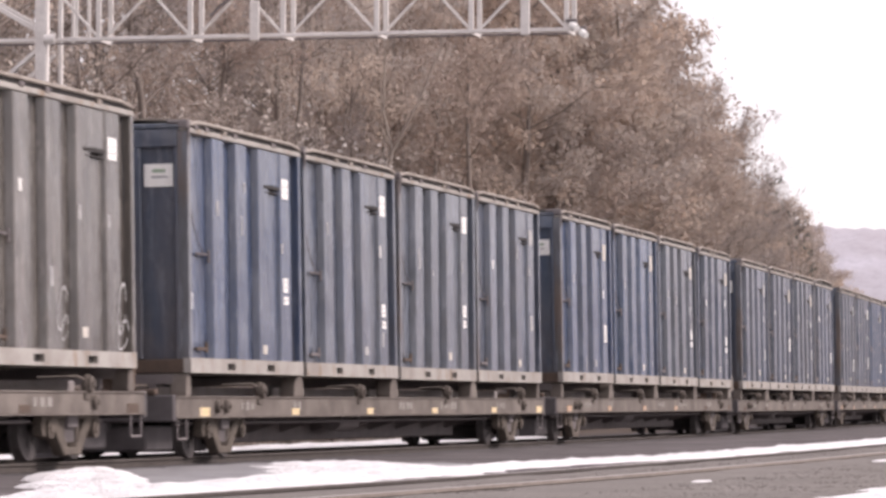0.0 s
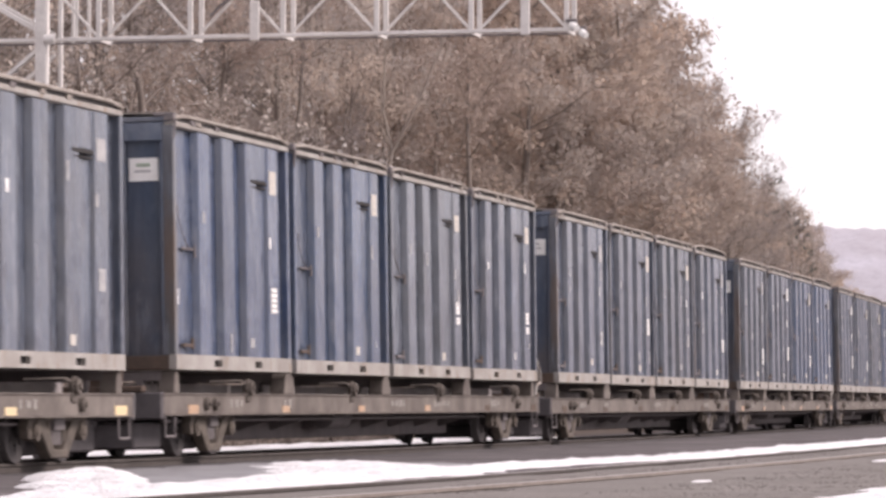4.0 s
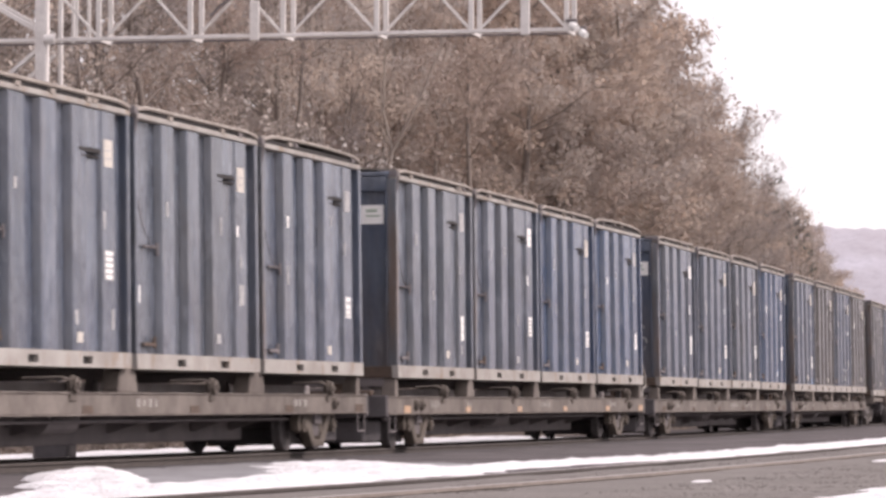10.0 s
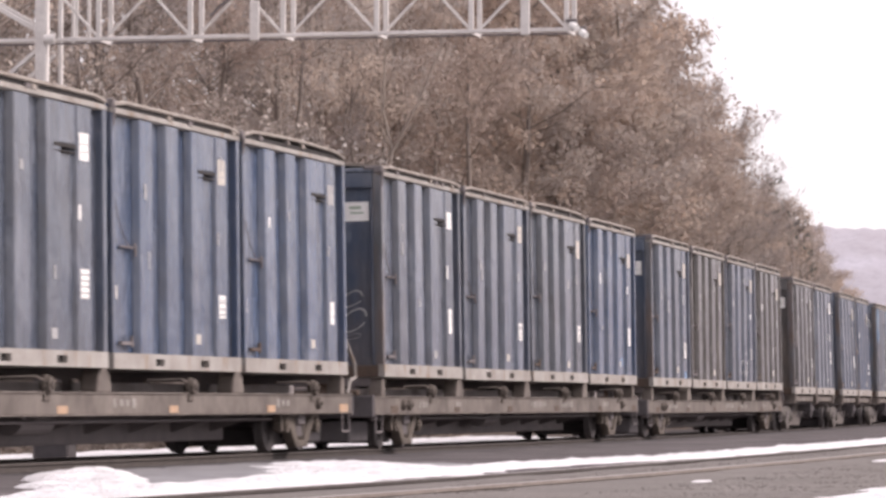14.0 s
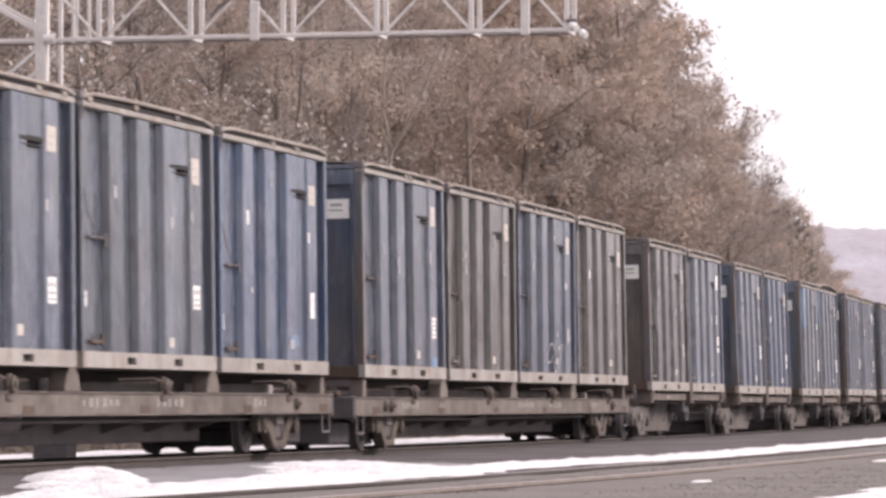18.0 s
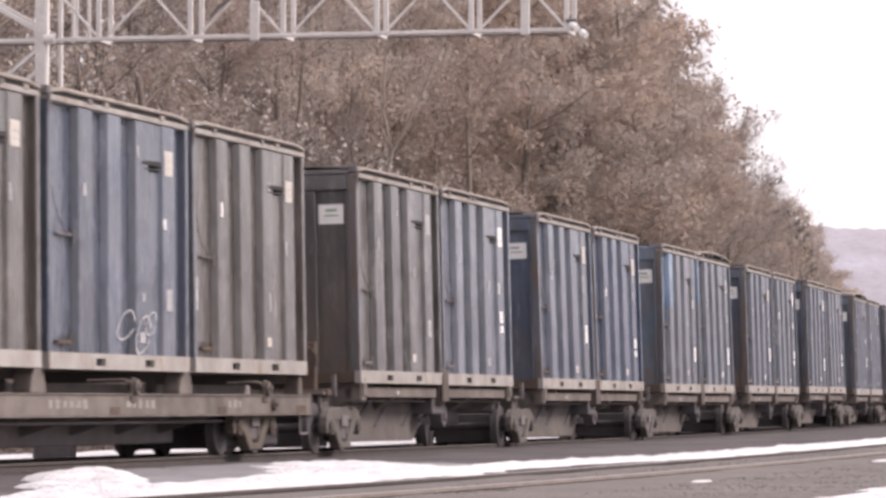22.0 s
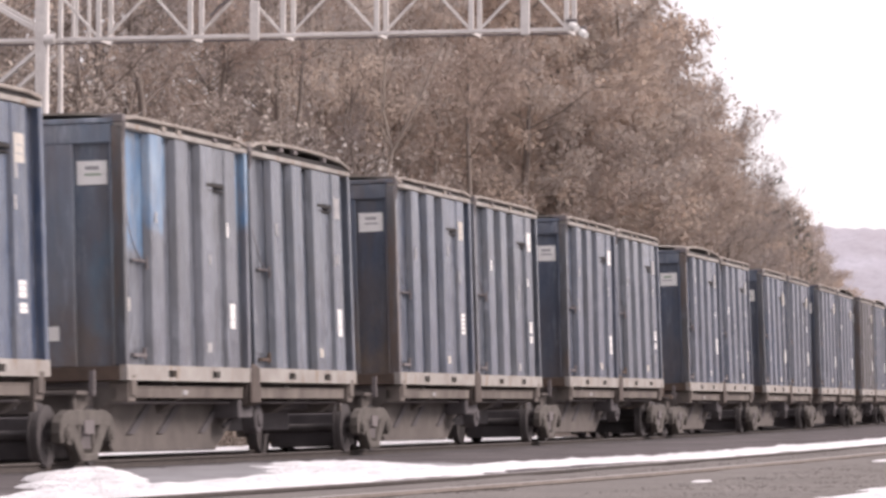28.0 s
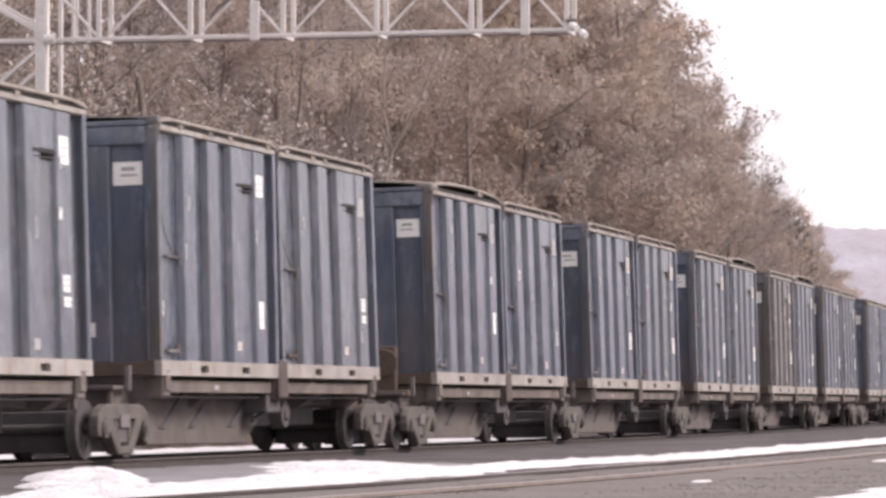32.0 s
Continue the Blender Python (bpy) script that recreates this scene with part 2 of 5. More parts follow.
GROUND = gravel("grey_ballast", (0.108, 0.097, 0.089), (0.172, 0.157, 0.146), (0.29, 0.27, 0.252), 0.5)
OILY = gravel("oily_dark_ballast", (0.065, 0.059, 0.06), (0.098, 0.089, 0.09), (0.15, 0.138, 0.137), 0.3)
YARD = gravel("dark_grey_ballast", (0.057, 0.05, 0.05), (0.088, 0.078, 0.078), (0.14, 0.126, 0.125), 0.35, 1.8)
LITTER = worn("leaf_litter", (0.12, 0.095, 0.08), (0.075, 0.06, 0.052), 0.6, 0.8, world_space=True)
# distance haze is mixed into the ridge's pale lilac-grey
FAR_HILL = worn("haze_tinted_woods", (0.47, 0.455, 0.50), (0.37, 0.345, 0.37), 0.03, 0.85, world_space=True)

# ---- mesh helpers ----


def box(bm, x0, x1, y0, y1, z0, z1):
    m = Matrix.LocRotScale(((x0 + x1) / 2, (y0 + y1) / 2, (z0 + z1) / 2), None, (x1 - x0, y1 - y0, z1 - z0))
    return bmesh.ops.create_cube(bm, size=1.0, matrix=m)["verts"]


def beam(bm, a, b, w, h=None):
    """A square bar from a to b."""
    a, b = Vector(a), Vector(b)
    d = b - a
    q = d.to_track_quat("Z", "Y")
    m = Matrix.LocRotScale((a + b) / 2, q, (w, h or w, d.length))
    return bmesh.ops.create_cube(bm, size=1.0, matrix=m)["verts"]


def rod(bm, a, b, r0, r1=None, seg=8):
    a, b = Vector(a), Vector(b)
    d = b - a
    m = Matrix.LocRotScale((a + b) / 2, d.to_track_quat("Z", "Y"), None)
    return bmesh.ops.create_cone(bm, cap_ends=True, segments=seg, radius1=r0, radius2=r0 if r1 is None else r1, depth=d.length, matrix=m)["verts"]


def prism(bm, profile, y0, y1, axis="y"):
    """Extrude a closed (u, v) outline: axis y takes (x, z), axis x takes (y, z)."""
    rows = []
    for k in (y0, y1):
        rows.append([bm.verts.new((u, k, v) if axis == "y" else (k, u, v)) for u, v in profile])
    n = len(profile)
    bm.faces.new(rows[0])
    bm.faces.new(rows[1][::-1])
    for i in range(n):
        j = (i + 1) % n
        bm.faces.new((rows[0][j], rows[0][i], rows[1][i], rows[1][j]))
    bmesh.ops.recalc_face_normals(bm, faces=bm.faces[:])


def soften(bm, w=0.008):
    sharp = [e for e in bm.edges if len(e.link_faces) == 2 and e.calc_face_angle(0) > 0.6]
    bmesh.ops.bevel(bm, geom=sharp, offset=w, segments=1, affect="EDGES", clamp_overlap=True)


def mesh_of(bm, name, material):
    me = bpy.data.meshes.new(name)
    bm.to_mesh(me)
    bm.free()
    me.materials.append(material)
    return me


def part(name, bm, material, parent, label=""):
    me = bm if isinstance(bm, bpy.types.Mesh) else mesh_of(bm, name, material)
    ob = new(name, me)
    ob.parent = parent
    if label:
        ob["label"] = label
    return ob


SHAPES = {}


def shape(key, material, build, bevel=0.0):
    """Mesh data kept by key and material, so that alike parts share it."""
    k = (key, material.name)
    if k not in SHAPES:
        bm = bmesh.new()
        build(bm)
        if bevel:
            soften(bm, bevel)
        SHAPES[k] = mesh_of(bm, key.split("|")[0], material)
    return SHAPES[k]


def sheet(name, verts, faces, material, smooth=True):
    me = bpy.data.meshes.new(name)
    me.from_pydata(verts, [], faces)
    me.materials.append(material)
    if smooth:
        me.polygons.foreach_set("use_smooth", [True] * len(me.polygons))
    me.update()
    return me


# ---- plan ----
BEND = 2.493e-4          # the line bends to the far side
TRAIN_X = -18.6          # middle of the train's track
NEAR_X = -9.4            # middle of the near track


def bent(o, y):
    return o - BEND * y * y


def heading(y):
    return math.degrees(math.atan(2 * BEND * y))


def grade(y):
    """The train's track falls gently away down the line."""
    return -0.00108 * (max(20.0, min(y, 112.0)) - 65)


def bank(y):
    """How far the foot of the wooded bank stands back from the line."""
    k = min(1, max(0, (y - 105) / 80))
    return 8.0 * (1 - k * k * (3 - 2 * k))


def ground_z(o, y):
    """Height of the ground over the line's offset o."""
    if o < -22.5:
        b = bank(y)
        o = -22.5 + (o + 22.5) * 4 / (4 + b) if o > -26.5 - b else o + b
    keys = [(-400, 34), (-160, 32), (-110, 30), (-75, 20), (-50, 9), (-36, 3.0), (-30, 0.6), (-26.5, -0.35), (-22, -0.4),
            (-20.9, -0.13), (-16.6, -0.09), (-16.2, -0.06), (-11.3, -0.06), (-10.9, -0.045), (-7.7, -0.045), (-6.6, -0.06), (4, -0.1), (12, -0.8), (60, -1.5), (400, -2)]
    for (a, za), (b, zb) in zip(keys, keys[1:]):
        if a <= o <= b:
            k = (o - a) / (b - a)
            z = za + (zb - za) * k
            break
    else:
        z = 34 if o < 0 else -2
    if o < -28:
        w = min(1, (-28 - o) / 20)
        z = z * (1 - 0.55 * min(1, max(0, (y - 150) / 250)))
        z += w * 1.6 * noise.noise(Vector((o * 0.05, y * 0.04, 0)))
    return z + 0.015 * noise.noise(Vector((o * 1.3, y * 1.1, 3)))


offs = [-900, -400, -250, -160, -130, -110, -95, -84, -75, -66, -58, -50, -45, -40, -36, -33, -30, -28.5, -27, -25.5, -24, -22.8, -22, -21.4, -20.9, -20.2, -19.4, -18.6, -17.8,
        -17, -16.4, -16.2, -16.0, -15.5, -14.8, -14, -13.2, -12.4, -11.8, -11.3, -11.0, -10.4, -9.6, -8.8, -8.2, -7.6, -7.1, -6.6, -6, -5.2, -4.4, -3.4, -2, 0, 2, 4, 7, 12, 20, 35, 60, 150, 400, 1500]
ys = [-1500, -600, -200, -80, -40] + [-20 + 1.25 * i for i in range(112)] + [122 + 4 * i for i in range(25)] + [230, 245, 260, 280, 300, 330, 360, 400, 450, 520, 600, 800, 1100, 1600, 2600]
verts, faces = [], []
for y in ys:
    for o in offs:
        yy = max(-200, min(y, 520))
        verts.append((o - BEND * yy * yy, y, ground_z(o, y)))
W = len(offs)
for j in range(len(ys) - 1):
    for i in range(W - 1):
        a = j * W + i
        faces.append((a, a + 1, a + W + 1, a + W))
ground = new("ground", sheet("ground", verts, faces, GROUND))
ground.data.materials.append(LITTER)
ground.data.materials.append(OILY)
ground.data.materials.append(YARD)
for p in ground.data.polygons:
    i = p.index % (W - 1)
    p.material_index = 1 if offs[i] < -28.4 else (2 if offs[i] < -16.9 else (3 if offs[i] < -11.2 else 0))
tagged(ground, "grey-brown ballast and leaf-littered bank beside the tracks", "ground", kind="structure")

# far ridge, its distance haze painted in
verts, faces = [], []
for i in range(451):
    x = -900 + i * 4
    top = 74 + 9 * noise.noise(Vector((i * 0.031, 2, 0))) + 3 * noise.noise(Vector((i * 0.124, 7, 0))) - 0.01 * abs(x + 250)
    top += 2.6 * noise.noise(Vector((i * 0.55, 4, 0))) + 1.6 * noise.noise(Vector((i * 1.3, 8, 0)))
    verts += [(x, 1500, -5), (x, 1540, top * 0.6), (x, 1620, top)]
for i in range(450):
    a = i * 3
    faces += [(a, a + 3, a + 4, a + 1), (a + 1, a + 4, a + 5, a + 2)]
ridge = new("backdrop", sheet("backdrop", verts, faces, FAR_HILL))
tagged(ridge, "wooded ridge painted pale with haze, far down the valley", "hill", kind="structure")


# ---- tracks ----
def between(y, rows):
    """Straight lines through (y, value) rows."""
    return float(np.interp(y, [r[0] for r in rows], [r[1] for r in rows]))


def near_shift(y):
    return between(y, ((20, -1.05), (33, -0.72), (40, -0.36), (46, -0.16), (56, 0.0), (66, 0.1), (80, 0.1)))


def rail_strip(o, y0, y1, shift, steel, fall, step=2.0):
    """One bent rail with its foot, web and head."""
    prof = [(-0.07, -0.172), (0.07, -0.172), (0.07, -0.16), (0.012, -0.14), (0.012, -0.045), (0.036, -0.035), (0.036, -0.004), (0.03, 0), (-0.03, 0), (-0.036, -0.004), (-0.036, -0.035), (-0.012, -0.045), (-0.012, -0.14), (-0.07, -0.16)]
    n = len(prof)
    k = int((y1 - y0) / step) + 1
    v, f, top = [], [], []
    for j in range(k):
        y = y0 + j * step
        v += [(bent(o + a + shift(y), y), y, b + fall(y)) for a, b in prof]
    for j in range(k - 1):
        for i in range(n):
            a, b = j * n + i, j * n + (i + 1) % n
            f.append((a, b, b + n, a + n))
            top.append(1 if 6 <= i <= 8 else 0)
    me = bpy.data.meshes.new("rail")
    me.from_pydata(v, [], f)
    me.materials.append(steel)
    me.materials.append(RAIL_TOP)
    me.polygons.foreach_set("material_index", top)
    me.update()
    return me


def track(center, label, y0, y1, tie_z, ties, shift, steels, fall):
    t = new("track")
    tagged(t, label, "railway track", kind="structure")
    for s, steel in zip((-0.7525, 0.7525), steels):
        part("rail", rail_strip(center + s, y0, y1, shift, steel, fall), steel, t)
    me = shape("tie", TIE, lambda bm: box(bm, -1.3, 1.3, -0.11, 0.11, -0.09, 0.09), 0.012)
    plate = shape("tie_plate", RAIL_STEEL, lambda bm: box(bm, -0.16, 0.16, -0.09, 0.09, 0, 0.014), 0.0)
    y = ties[0]
    while y < ties[1]:
        ob = part("tie", me, TIE, t)
        ob.matrix_basis = pose(bent(center + shift(y), y) + random.uniform(-0.03, 0.03), y, tie_z + fall(y), 0, 0, heading(y) + random.uniform(-0.6, 0.6))
        for s in (-0.7525, 0.7525):
            pl = part("tie_plate", plate, RAIL_STEEL, ob)
            pl.matrix_basis = pose(s, 0, 0.092)
        y += 0.55
    return t


# near track: far rail dark as in shade, near rail painted as lit
track(NEAR_X, "rusty rails of the near track on grey ballast", -30, 420, -0.185, (26, 95), near_shift, (RAIL_STEEL, NEAR_RAIL), lambda y: 0.0)
track(TRAIN_X, "rails and ties carrying the container train", -60, 420, -0.225, (36, 110), lambda y: 0.0, (RAIL_STEEL, RAIL_STEEL), grade)


# ---- snow ----
def snow_sheet(name, o0, o1, y0, y1, step_o, step_y, inside, height, label, material=SNOW, lift=0.012):
    """A drift: a fine grid kept where inside() is positive, thinning to its edge."""
    no, ny = int((o1 - o0) / step_o) + 1, int((y1 - y0) / step_y) + 1
    v, keep, idx = [], [], {}
    for j in range(ny):
        for i in range(no):
            o, y = o0 + i * step_o, y0 + j * step_y
            k = inside(o, y) + 0.65 * noise.noise(Vector((o * 1.5, y * 0.9, 9))) + 0.4 * noise.noise(Vector((o * 4, y * 2.2, 4)))
            lumps = 0.8 + 0.6 * noise.noise(Vector((o * 2.5, y * 1.5, 1))) + 0.5 * noise.noise(Vector((o * 5.5, y * 2.6, 6)))
            h = ground_z(o, y) + (lift + height * min(1, k * 1.4) * max(0.0, lumps) if k > 0 else -0.03)
            v.append((bent(o, y), y, h))
            keep.append(k > 0)
    f = []
    for j in range(ny - 1):
        for i in range(no - 1):
            a = j * no + i
            q = (a, a + 1, a + no + 1, a + no)
            if any(keep[t] for t in q):
                f.append(q)
    ob = new(name, sheet(name, v, f, material))
    return tagged(ob, label, "snow", kind="stuff")


def oval(o, y, co, cy, ro, ry):
    return 1 - ((o - co) / ro) ** 2 - ((y - cy) / ry) ** 2


def crossing_snow(o, y):
    left = 1 - ((o + 12.2 + 0.355 * (y - 34)) / 0.66) ** 2 - ((y - 39.5) / 6.6) ** 4
    far = 1 - ((o + 13.5 + 0.28 * (y - 48.5)) / 1.35) ** 2 - ((y - 48.2) / 4.8) ** 4
    return min(max(left, far, oval(o, y, -12.05, 38.8, 0.72, 8.5), oval(o, y, -12.3, 45.5, 0.95, 3.6)), (50.2 + (-13.05 - o) * 1.82 - y) * 0.8)


def strip_snow(o, y):
    mid = between(y, ((44, -11.75), (50, -12.0), (53, -11.85), (56, -11.5), (60, -11.2), (68, -11.2), (80, -11.05), (100, -11.15)))
    half = between(y, ((44, 0.3), (52, 0.42), (58, 0.5), (90, 0.5), (140, 0.6))) + 0.1 * noise.noise(Vector((0, y * 0.35, 2)))
    return 1 - abs((o - mid) / half) ** 2 - max(0, (44 - y) / 2)


snow_sheet("snow_drift", -17.6, -10.7, 29, 56, 0.09, 0.11, crossing_snow, 0.06, "melting white snow patch on the track crossing")
snow_sheet("snow_drift", -12.9, -10.0, 42, 260, 0.12, 0.3, strip_snow, 0.06, "long strip of white snow along the near rail")
snow_sheet("snow_drift", -6.4, 2.0, 22, 60, 0.2, 0.2, lambda o, y: min(1, (o + 5.36) * 1.5), 0.07, "white snow beside the near track")
snow_sheet("snow_drift", -37, -25, 40, 129, 0.3, 0.6, lambda o, y: min(1, (o + 29.3) * 0.8, (-23.2 - o) * 1.5, (127 - y) * 0.5), 0.08, "white snow cover behind the train")
snow_sheet("slush_patch", -17.3, -11.6, 38, 54, 0.2, 0.2, lambda o, y: min((o + 17.1) * 2, (o + 12.2 + 0.37 * (y - 34)) * 1.5, (53.5 - y) * 0.6, (y - 39.2) * 0.8, (-11.9 - o) * 2), 0.01, "grey slush on the flat road crossing", ICE, 0.006)

# ---- signal cantilever ----


def gantry():
    """Lattice mast with a box-truss arm over the train's track."""
    g = new("signal_gantry")
    tagged(g, "weathered grey steel lattice signal gantry over the track", "signal gantry")
    y0 = 62.0
    g.matrix_basis = pose(bent(-22.72, y0), y0, -0.4, 0, 0, heading(y0) + 1.2)
    z0, dz, depth = 7.36, 0.98, 0.7
    length = 9.17
    legs = [(-0.01, 0, 0.205), (0, 1.0, 0.08), (-1.9, 0, 0.205), (-1.9, 1.0, 0.08)]

    def bar(name, a, b, w, h=None):
        bm = bmesh.new()
        beam(bm, a, b, w, h)
        return part(name, bm, GALV, g)

    for x, y, w in legs:
        bm = bmesh.new()
        box(bm, x - w / 2, x + w / 2, y - w / 2, y + w / 2, 2.2, z0 + dz + 0.3)
        soften(bm, 0.02)
        part("mast_leg", bm, GALV, g)
        # the lowest part of each leg is darker
        bm = bmesh.new()
        box(bm, x - w / 2, x + w / 2, y - w / 2, y + w / 2, 0, 2.2)
        part("mast_foot", bm, SILL_DARK, g, "dark lower mast leg")
    bm = bmesh.new()
    box(bm, -0.06, 0.54, -0.2, 0.3, 0, 0.6)
    soften(bm, 0.04)
    part("mast_base", bm, SHADE_STEEL, g, "dark block at the mast's base")
    for y in (0, 1.0):
        bar("brace", (-0.1, y, z0 + 0.17), (-1.85, y, z0 + 1.15), 0.09, 0.07)
        bar("brace", (-0.1, y, z0 - 0.17), (-1.85, y, z0 - 1.6), 0.09, 0.06)
        bar("brace", (-1.8, y, z0 - 1.75), (-0.1, y, z0 - 3.5), 0.08, 0.06)
        bar("brace", (-0.1, y, z0 - 3.8), (-1.85, y, z0 - 5.5), 0.08, 0.06)
    bm = bmesh.new()
    rod(bm, (0.06, -0.1, z0), (0.24, -0.1, z0), 0.085, seg=12)
    part("pin", bm, GALV, g)
    nodes = [0.99 + 1.61 * k for k in range(6)]
    for y in (0, depth):
        for z in (z0, z0 + dz):
            # rear chords get dark steel, their shade painted in; front ones stay pale
            w, steel = (0.034, GALV) if y == 0 else (0.018, SILL_DARK)
            bm = bmesh.new()
            box(bm, -1.9, length, y - w, y + w, z - w, z + w)
            soften(bm, 0.01)
            part("chord", bm, steel, g)
        for x in nodes:
            bar("upright", (x, y, z0), (x, y, z0 + dz), 0.08, 0.05)
            if y == 0:
                bar("diagonal", (x - 0.88, y, z0 + dz), (x - 0.02, y, z0 + 0.04), 0.055, 0.04)
            if x < 8.8 and y == 0:
                bar("diagonal", (x + 0.16, y, z0 + 0.04), (x + 1.1, y, z0 + dz), 0.05, 0.04)
        for x in (0.32, 0.6):
            bar("upright", (x, y, z0), (x, y, z0 + dz), 0.05, 0.04)
    for x in nodes:
        bar("cross_bar", (x, 0, z0 - 0.015), (x, depth, z0 - 0.015), 0.045)
    for x, w, up in ((3.74, 0.16, 0.58), (8.36, 0.15, 1.25)):
        bm = bmesh.new()
        box(bm, x - w / 2, x + w / 2, -0.13, -0.042, z0 - 0.09, z0 + up)
        soften(bm, 0.015)
        hanger = part("hanger", bm, GALV, g)
        if x < 5:
            bm = bmesh.new()
            pts = [(x - 0.75 + 1.3 * s, -0.15, z0 + 0.32 + 0.75 * s ** 0.7) for s in [i / 9 for i in range(10)]]
            for a, b in zip(pts, pts[1:]):
                rod(bm, a, b, 0.025, seg=6)
            part("conduit", bm, SILL_DARK, hanger, "dark flexible conduit")
    for s in (0.0, 0.15):
        bm = bmesh.new()
        rod(bm, (length + s - 0.02, -0.1, z0 + 0.06 - s * 0.8), (length + s + 0.08, -0.2, z0 + 0.0 - s * 0.8), 0.07, 0.055)
        lamp = part("lamp_head", bm, WHITE_LABEL, g, "small white lamp head at the arm's tip")
        bm = bmesh.new()
        box(bm, length + s - 0.12, length + s + 0.06, -0.14, -0.02, z0 + 0.11 - s * 0.8, z0 + 0.16 - s * 0.8)
        part("hood", bm, SILL_DARK, lamp, "black lamp hood")
    return g


gantry()

# ---- containers ----
CL, CW, CH = 6.04, 2.60, 3.67      # length, width, height
BAY = CL / 5
RIB = 0.118                         # depth of the ribs


def side_rib(bm, y, s):
    """An upright trapezoid rib that starts at y, on side s."""
    x0, x1 = CW / 2 - RIB, CW / 2
    pts = [(x0, y - 0.03), (x1, y + 0.02), (x1, y + 0.58), (x0, y + 0.67)]
    lo = [bm.verts.new((s * x, yy, 0.2)) for x, yy in pts]
    hi = [bm.verts.new((s * x, yy, 3.455)) for x, yy in pts]
    for i in range(3):
        bm.faces.new((lo[i], lo[i + 1], hi[i + 1], hi[i]))
    bm.faces.new(hi)
    bm.faces.new(lo[::-1])
    bm.faces.new((lo[3], lo[0], hi[0], hi[3]))
    bmesh.ops.recalc_face_normals(bm, faces=bm.faces[:])


def bottom_rail(bm, s):
    pk = [(-CL / 2 + 1.855, -CL / 2 + 2.255), (-CL / 2 + 3.985, -CL / 2 + 4.385)]
    xa, xb = sorted((s * (CW / 2 - 0.1), s * (CW / 2 + 0.012)))
    box(bm, xa, xb, -CL / 2, CL / 2, 0.15, 0.215)
    box(bm, xa, xb, -CL / 2, CL / 2, 0, 0.05)
    for a, b in ((-CL / 2, pk[0][0]), (pk[0][1], pk[1][0]), (pk[1][1], CL / 2)):
        box(bm, xa, xb, a, b, 0.05, 0.15)


def lid_mesh(bm, bulge):
    """Sheet lid with a rolled edge, domed along its length by bulge."""
    n, m = 12, 6
    g = []
    for j in range(n + 1):
        v = j / n
        y = -CL / 2 + 0.03 + (CL - 0.06) * v
        up = bulge * math.sin(math.pi * v) ** 0.7
        g.append([bm.verts.new((-CW / 2 + CW * i / m, y, 3.615 + up + (0.05 + 0.5 * bulge) * math.sin(math.pi * i / m))) for i in range(m + 1)])
    for j in range(n):
        for i in range(m):
            bm.faces.new((g[j][i], g[j][i + 1], g[j + 1][i + 1], g[j + 1][i]))
    r = bmesh.ops.extrude_face_region(bm, geom=bm.faces[:])
    for v in r["geom"]:
        if isinstance(v, bmesh.types.BMVert):
            v.co.z += 0.03
    bmesh.ops.recalc_face_normals(bm, faces=bm.faces[:])


def tube(name, pts, r, material, seg=5):
    """One bent tube through points."""
    v, f = [], []
    for p in pts:
        v += [(p.x + r * math.cos(k * 2 * math.pi / seg), p.y + r * math.sin(k * 2 * math.pi / seg), p.z) for k in range(seg)]
    for j in range(len(pts) - 1):
        for k in range(seg):
            a, b = j * seg + k, j * seg + (k + 1) % seg
            f.append((a, b, b + seg, a + seg))
    return sheet(name, v, f, material)


def lid_pipe(bm, s, bulge):
    pts = []
    for j in range(13):
        v = j / 12
        pts.append(Vector((s * (CW / 2 + 0.01), -CL / 2 + 0.05 + (CL - 0.1) * v, 3.63 + bulge * math.sin(math.pi * v) ** 0.7)))
    pts[0].z -= 0.05
    pts[-1].z -= 0.05
    for a, b in zip(pts, pts[1:]):
        rod(bm, a, b, 0.032, seg=6)


def decal(name, material, parent, y, z, w, h, bars=(), ink=LABEL_INK, x=None, label=""):
    """A thin plate on the side facing +x, with printed bars."""
    x = CW / 2 if x is None else x
    bm = bmesh.new()
    box(bm, x - 0.002, x + 0.006, y - w / 2, y + w / 2, z - h / 2, z + h / 2)
    ob = part(name, bm, material, parent, label)
    for u, v, bw, bh in bars:
        bm = bmesh.new()
        box(bm, x + 0.006, x + 0.009, y + (u - bw / 2) * w, y + (u + bw / 2) * w, z + (v - bh / 2) * h, z + (v + bh / 2) * h)
        part("print", bm, ink, ob)
    return ob


# sprayed patches by container: along, height, width, height of the patch, 1 on a rib or 0 on the wall
PATCHES = {24: ((3 * BAY + 0.9, 2.5, 0.5, 0.42, 0), (3 * BAY + 0.4, 0.5, 0.5, 0.2, 1)), 25: ((4 * BAY + 0.3, 0.3, 0.5, 0.2, 1),)}


def sprayed(c, y, z, w, h, x, seed):
    """A thin coat of paint with a wavy outline on the side."""
    v, n = [], 22
    for layer in (0.0, 0.004):
        for k in range(n):
            t = 2 * math.pi * k / n
            r = 1 + 0.35 * noise.noise(Vector((math.cos(t) * 1.5, math.sin(t) * 1.5, seed * 3.7)))
            v.append((x + layer, y + 0.5 * w * r * max(-0.85, min(0.85, math.cos(t) * 1.15)), z + 0.5 * h * r * math.sin(t)))
    f = [tuple(range(n, 2 * n))] + [(k, (k + 1) % n, n + (k + 1) % n, n + k) for k in range(n)]
    part("repaint_patch", sheet("repaint_patch", v, f, PAINTS["bright"], False), None, c, "bright blue sprayed patch")


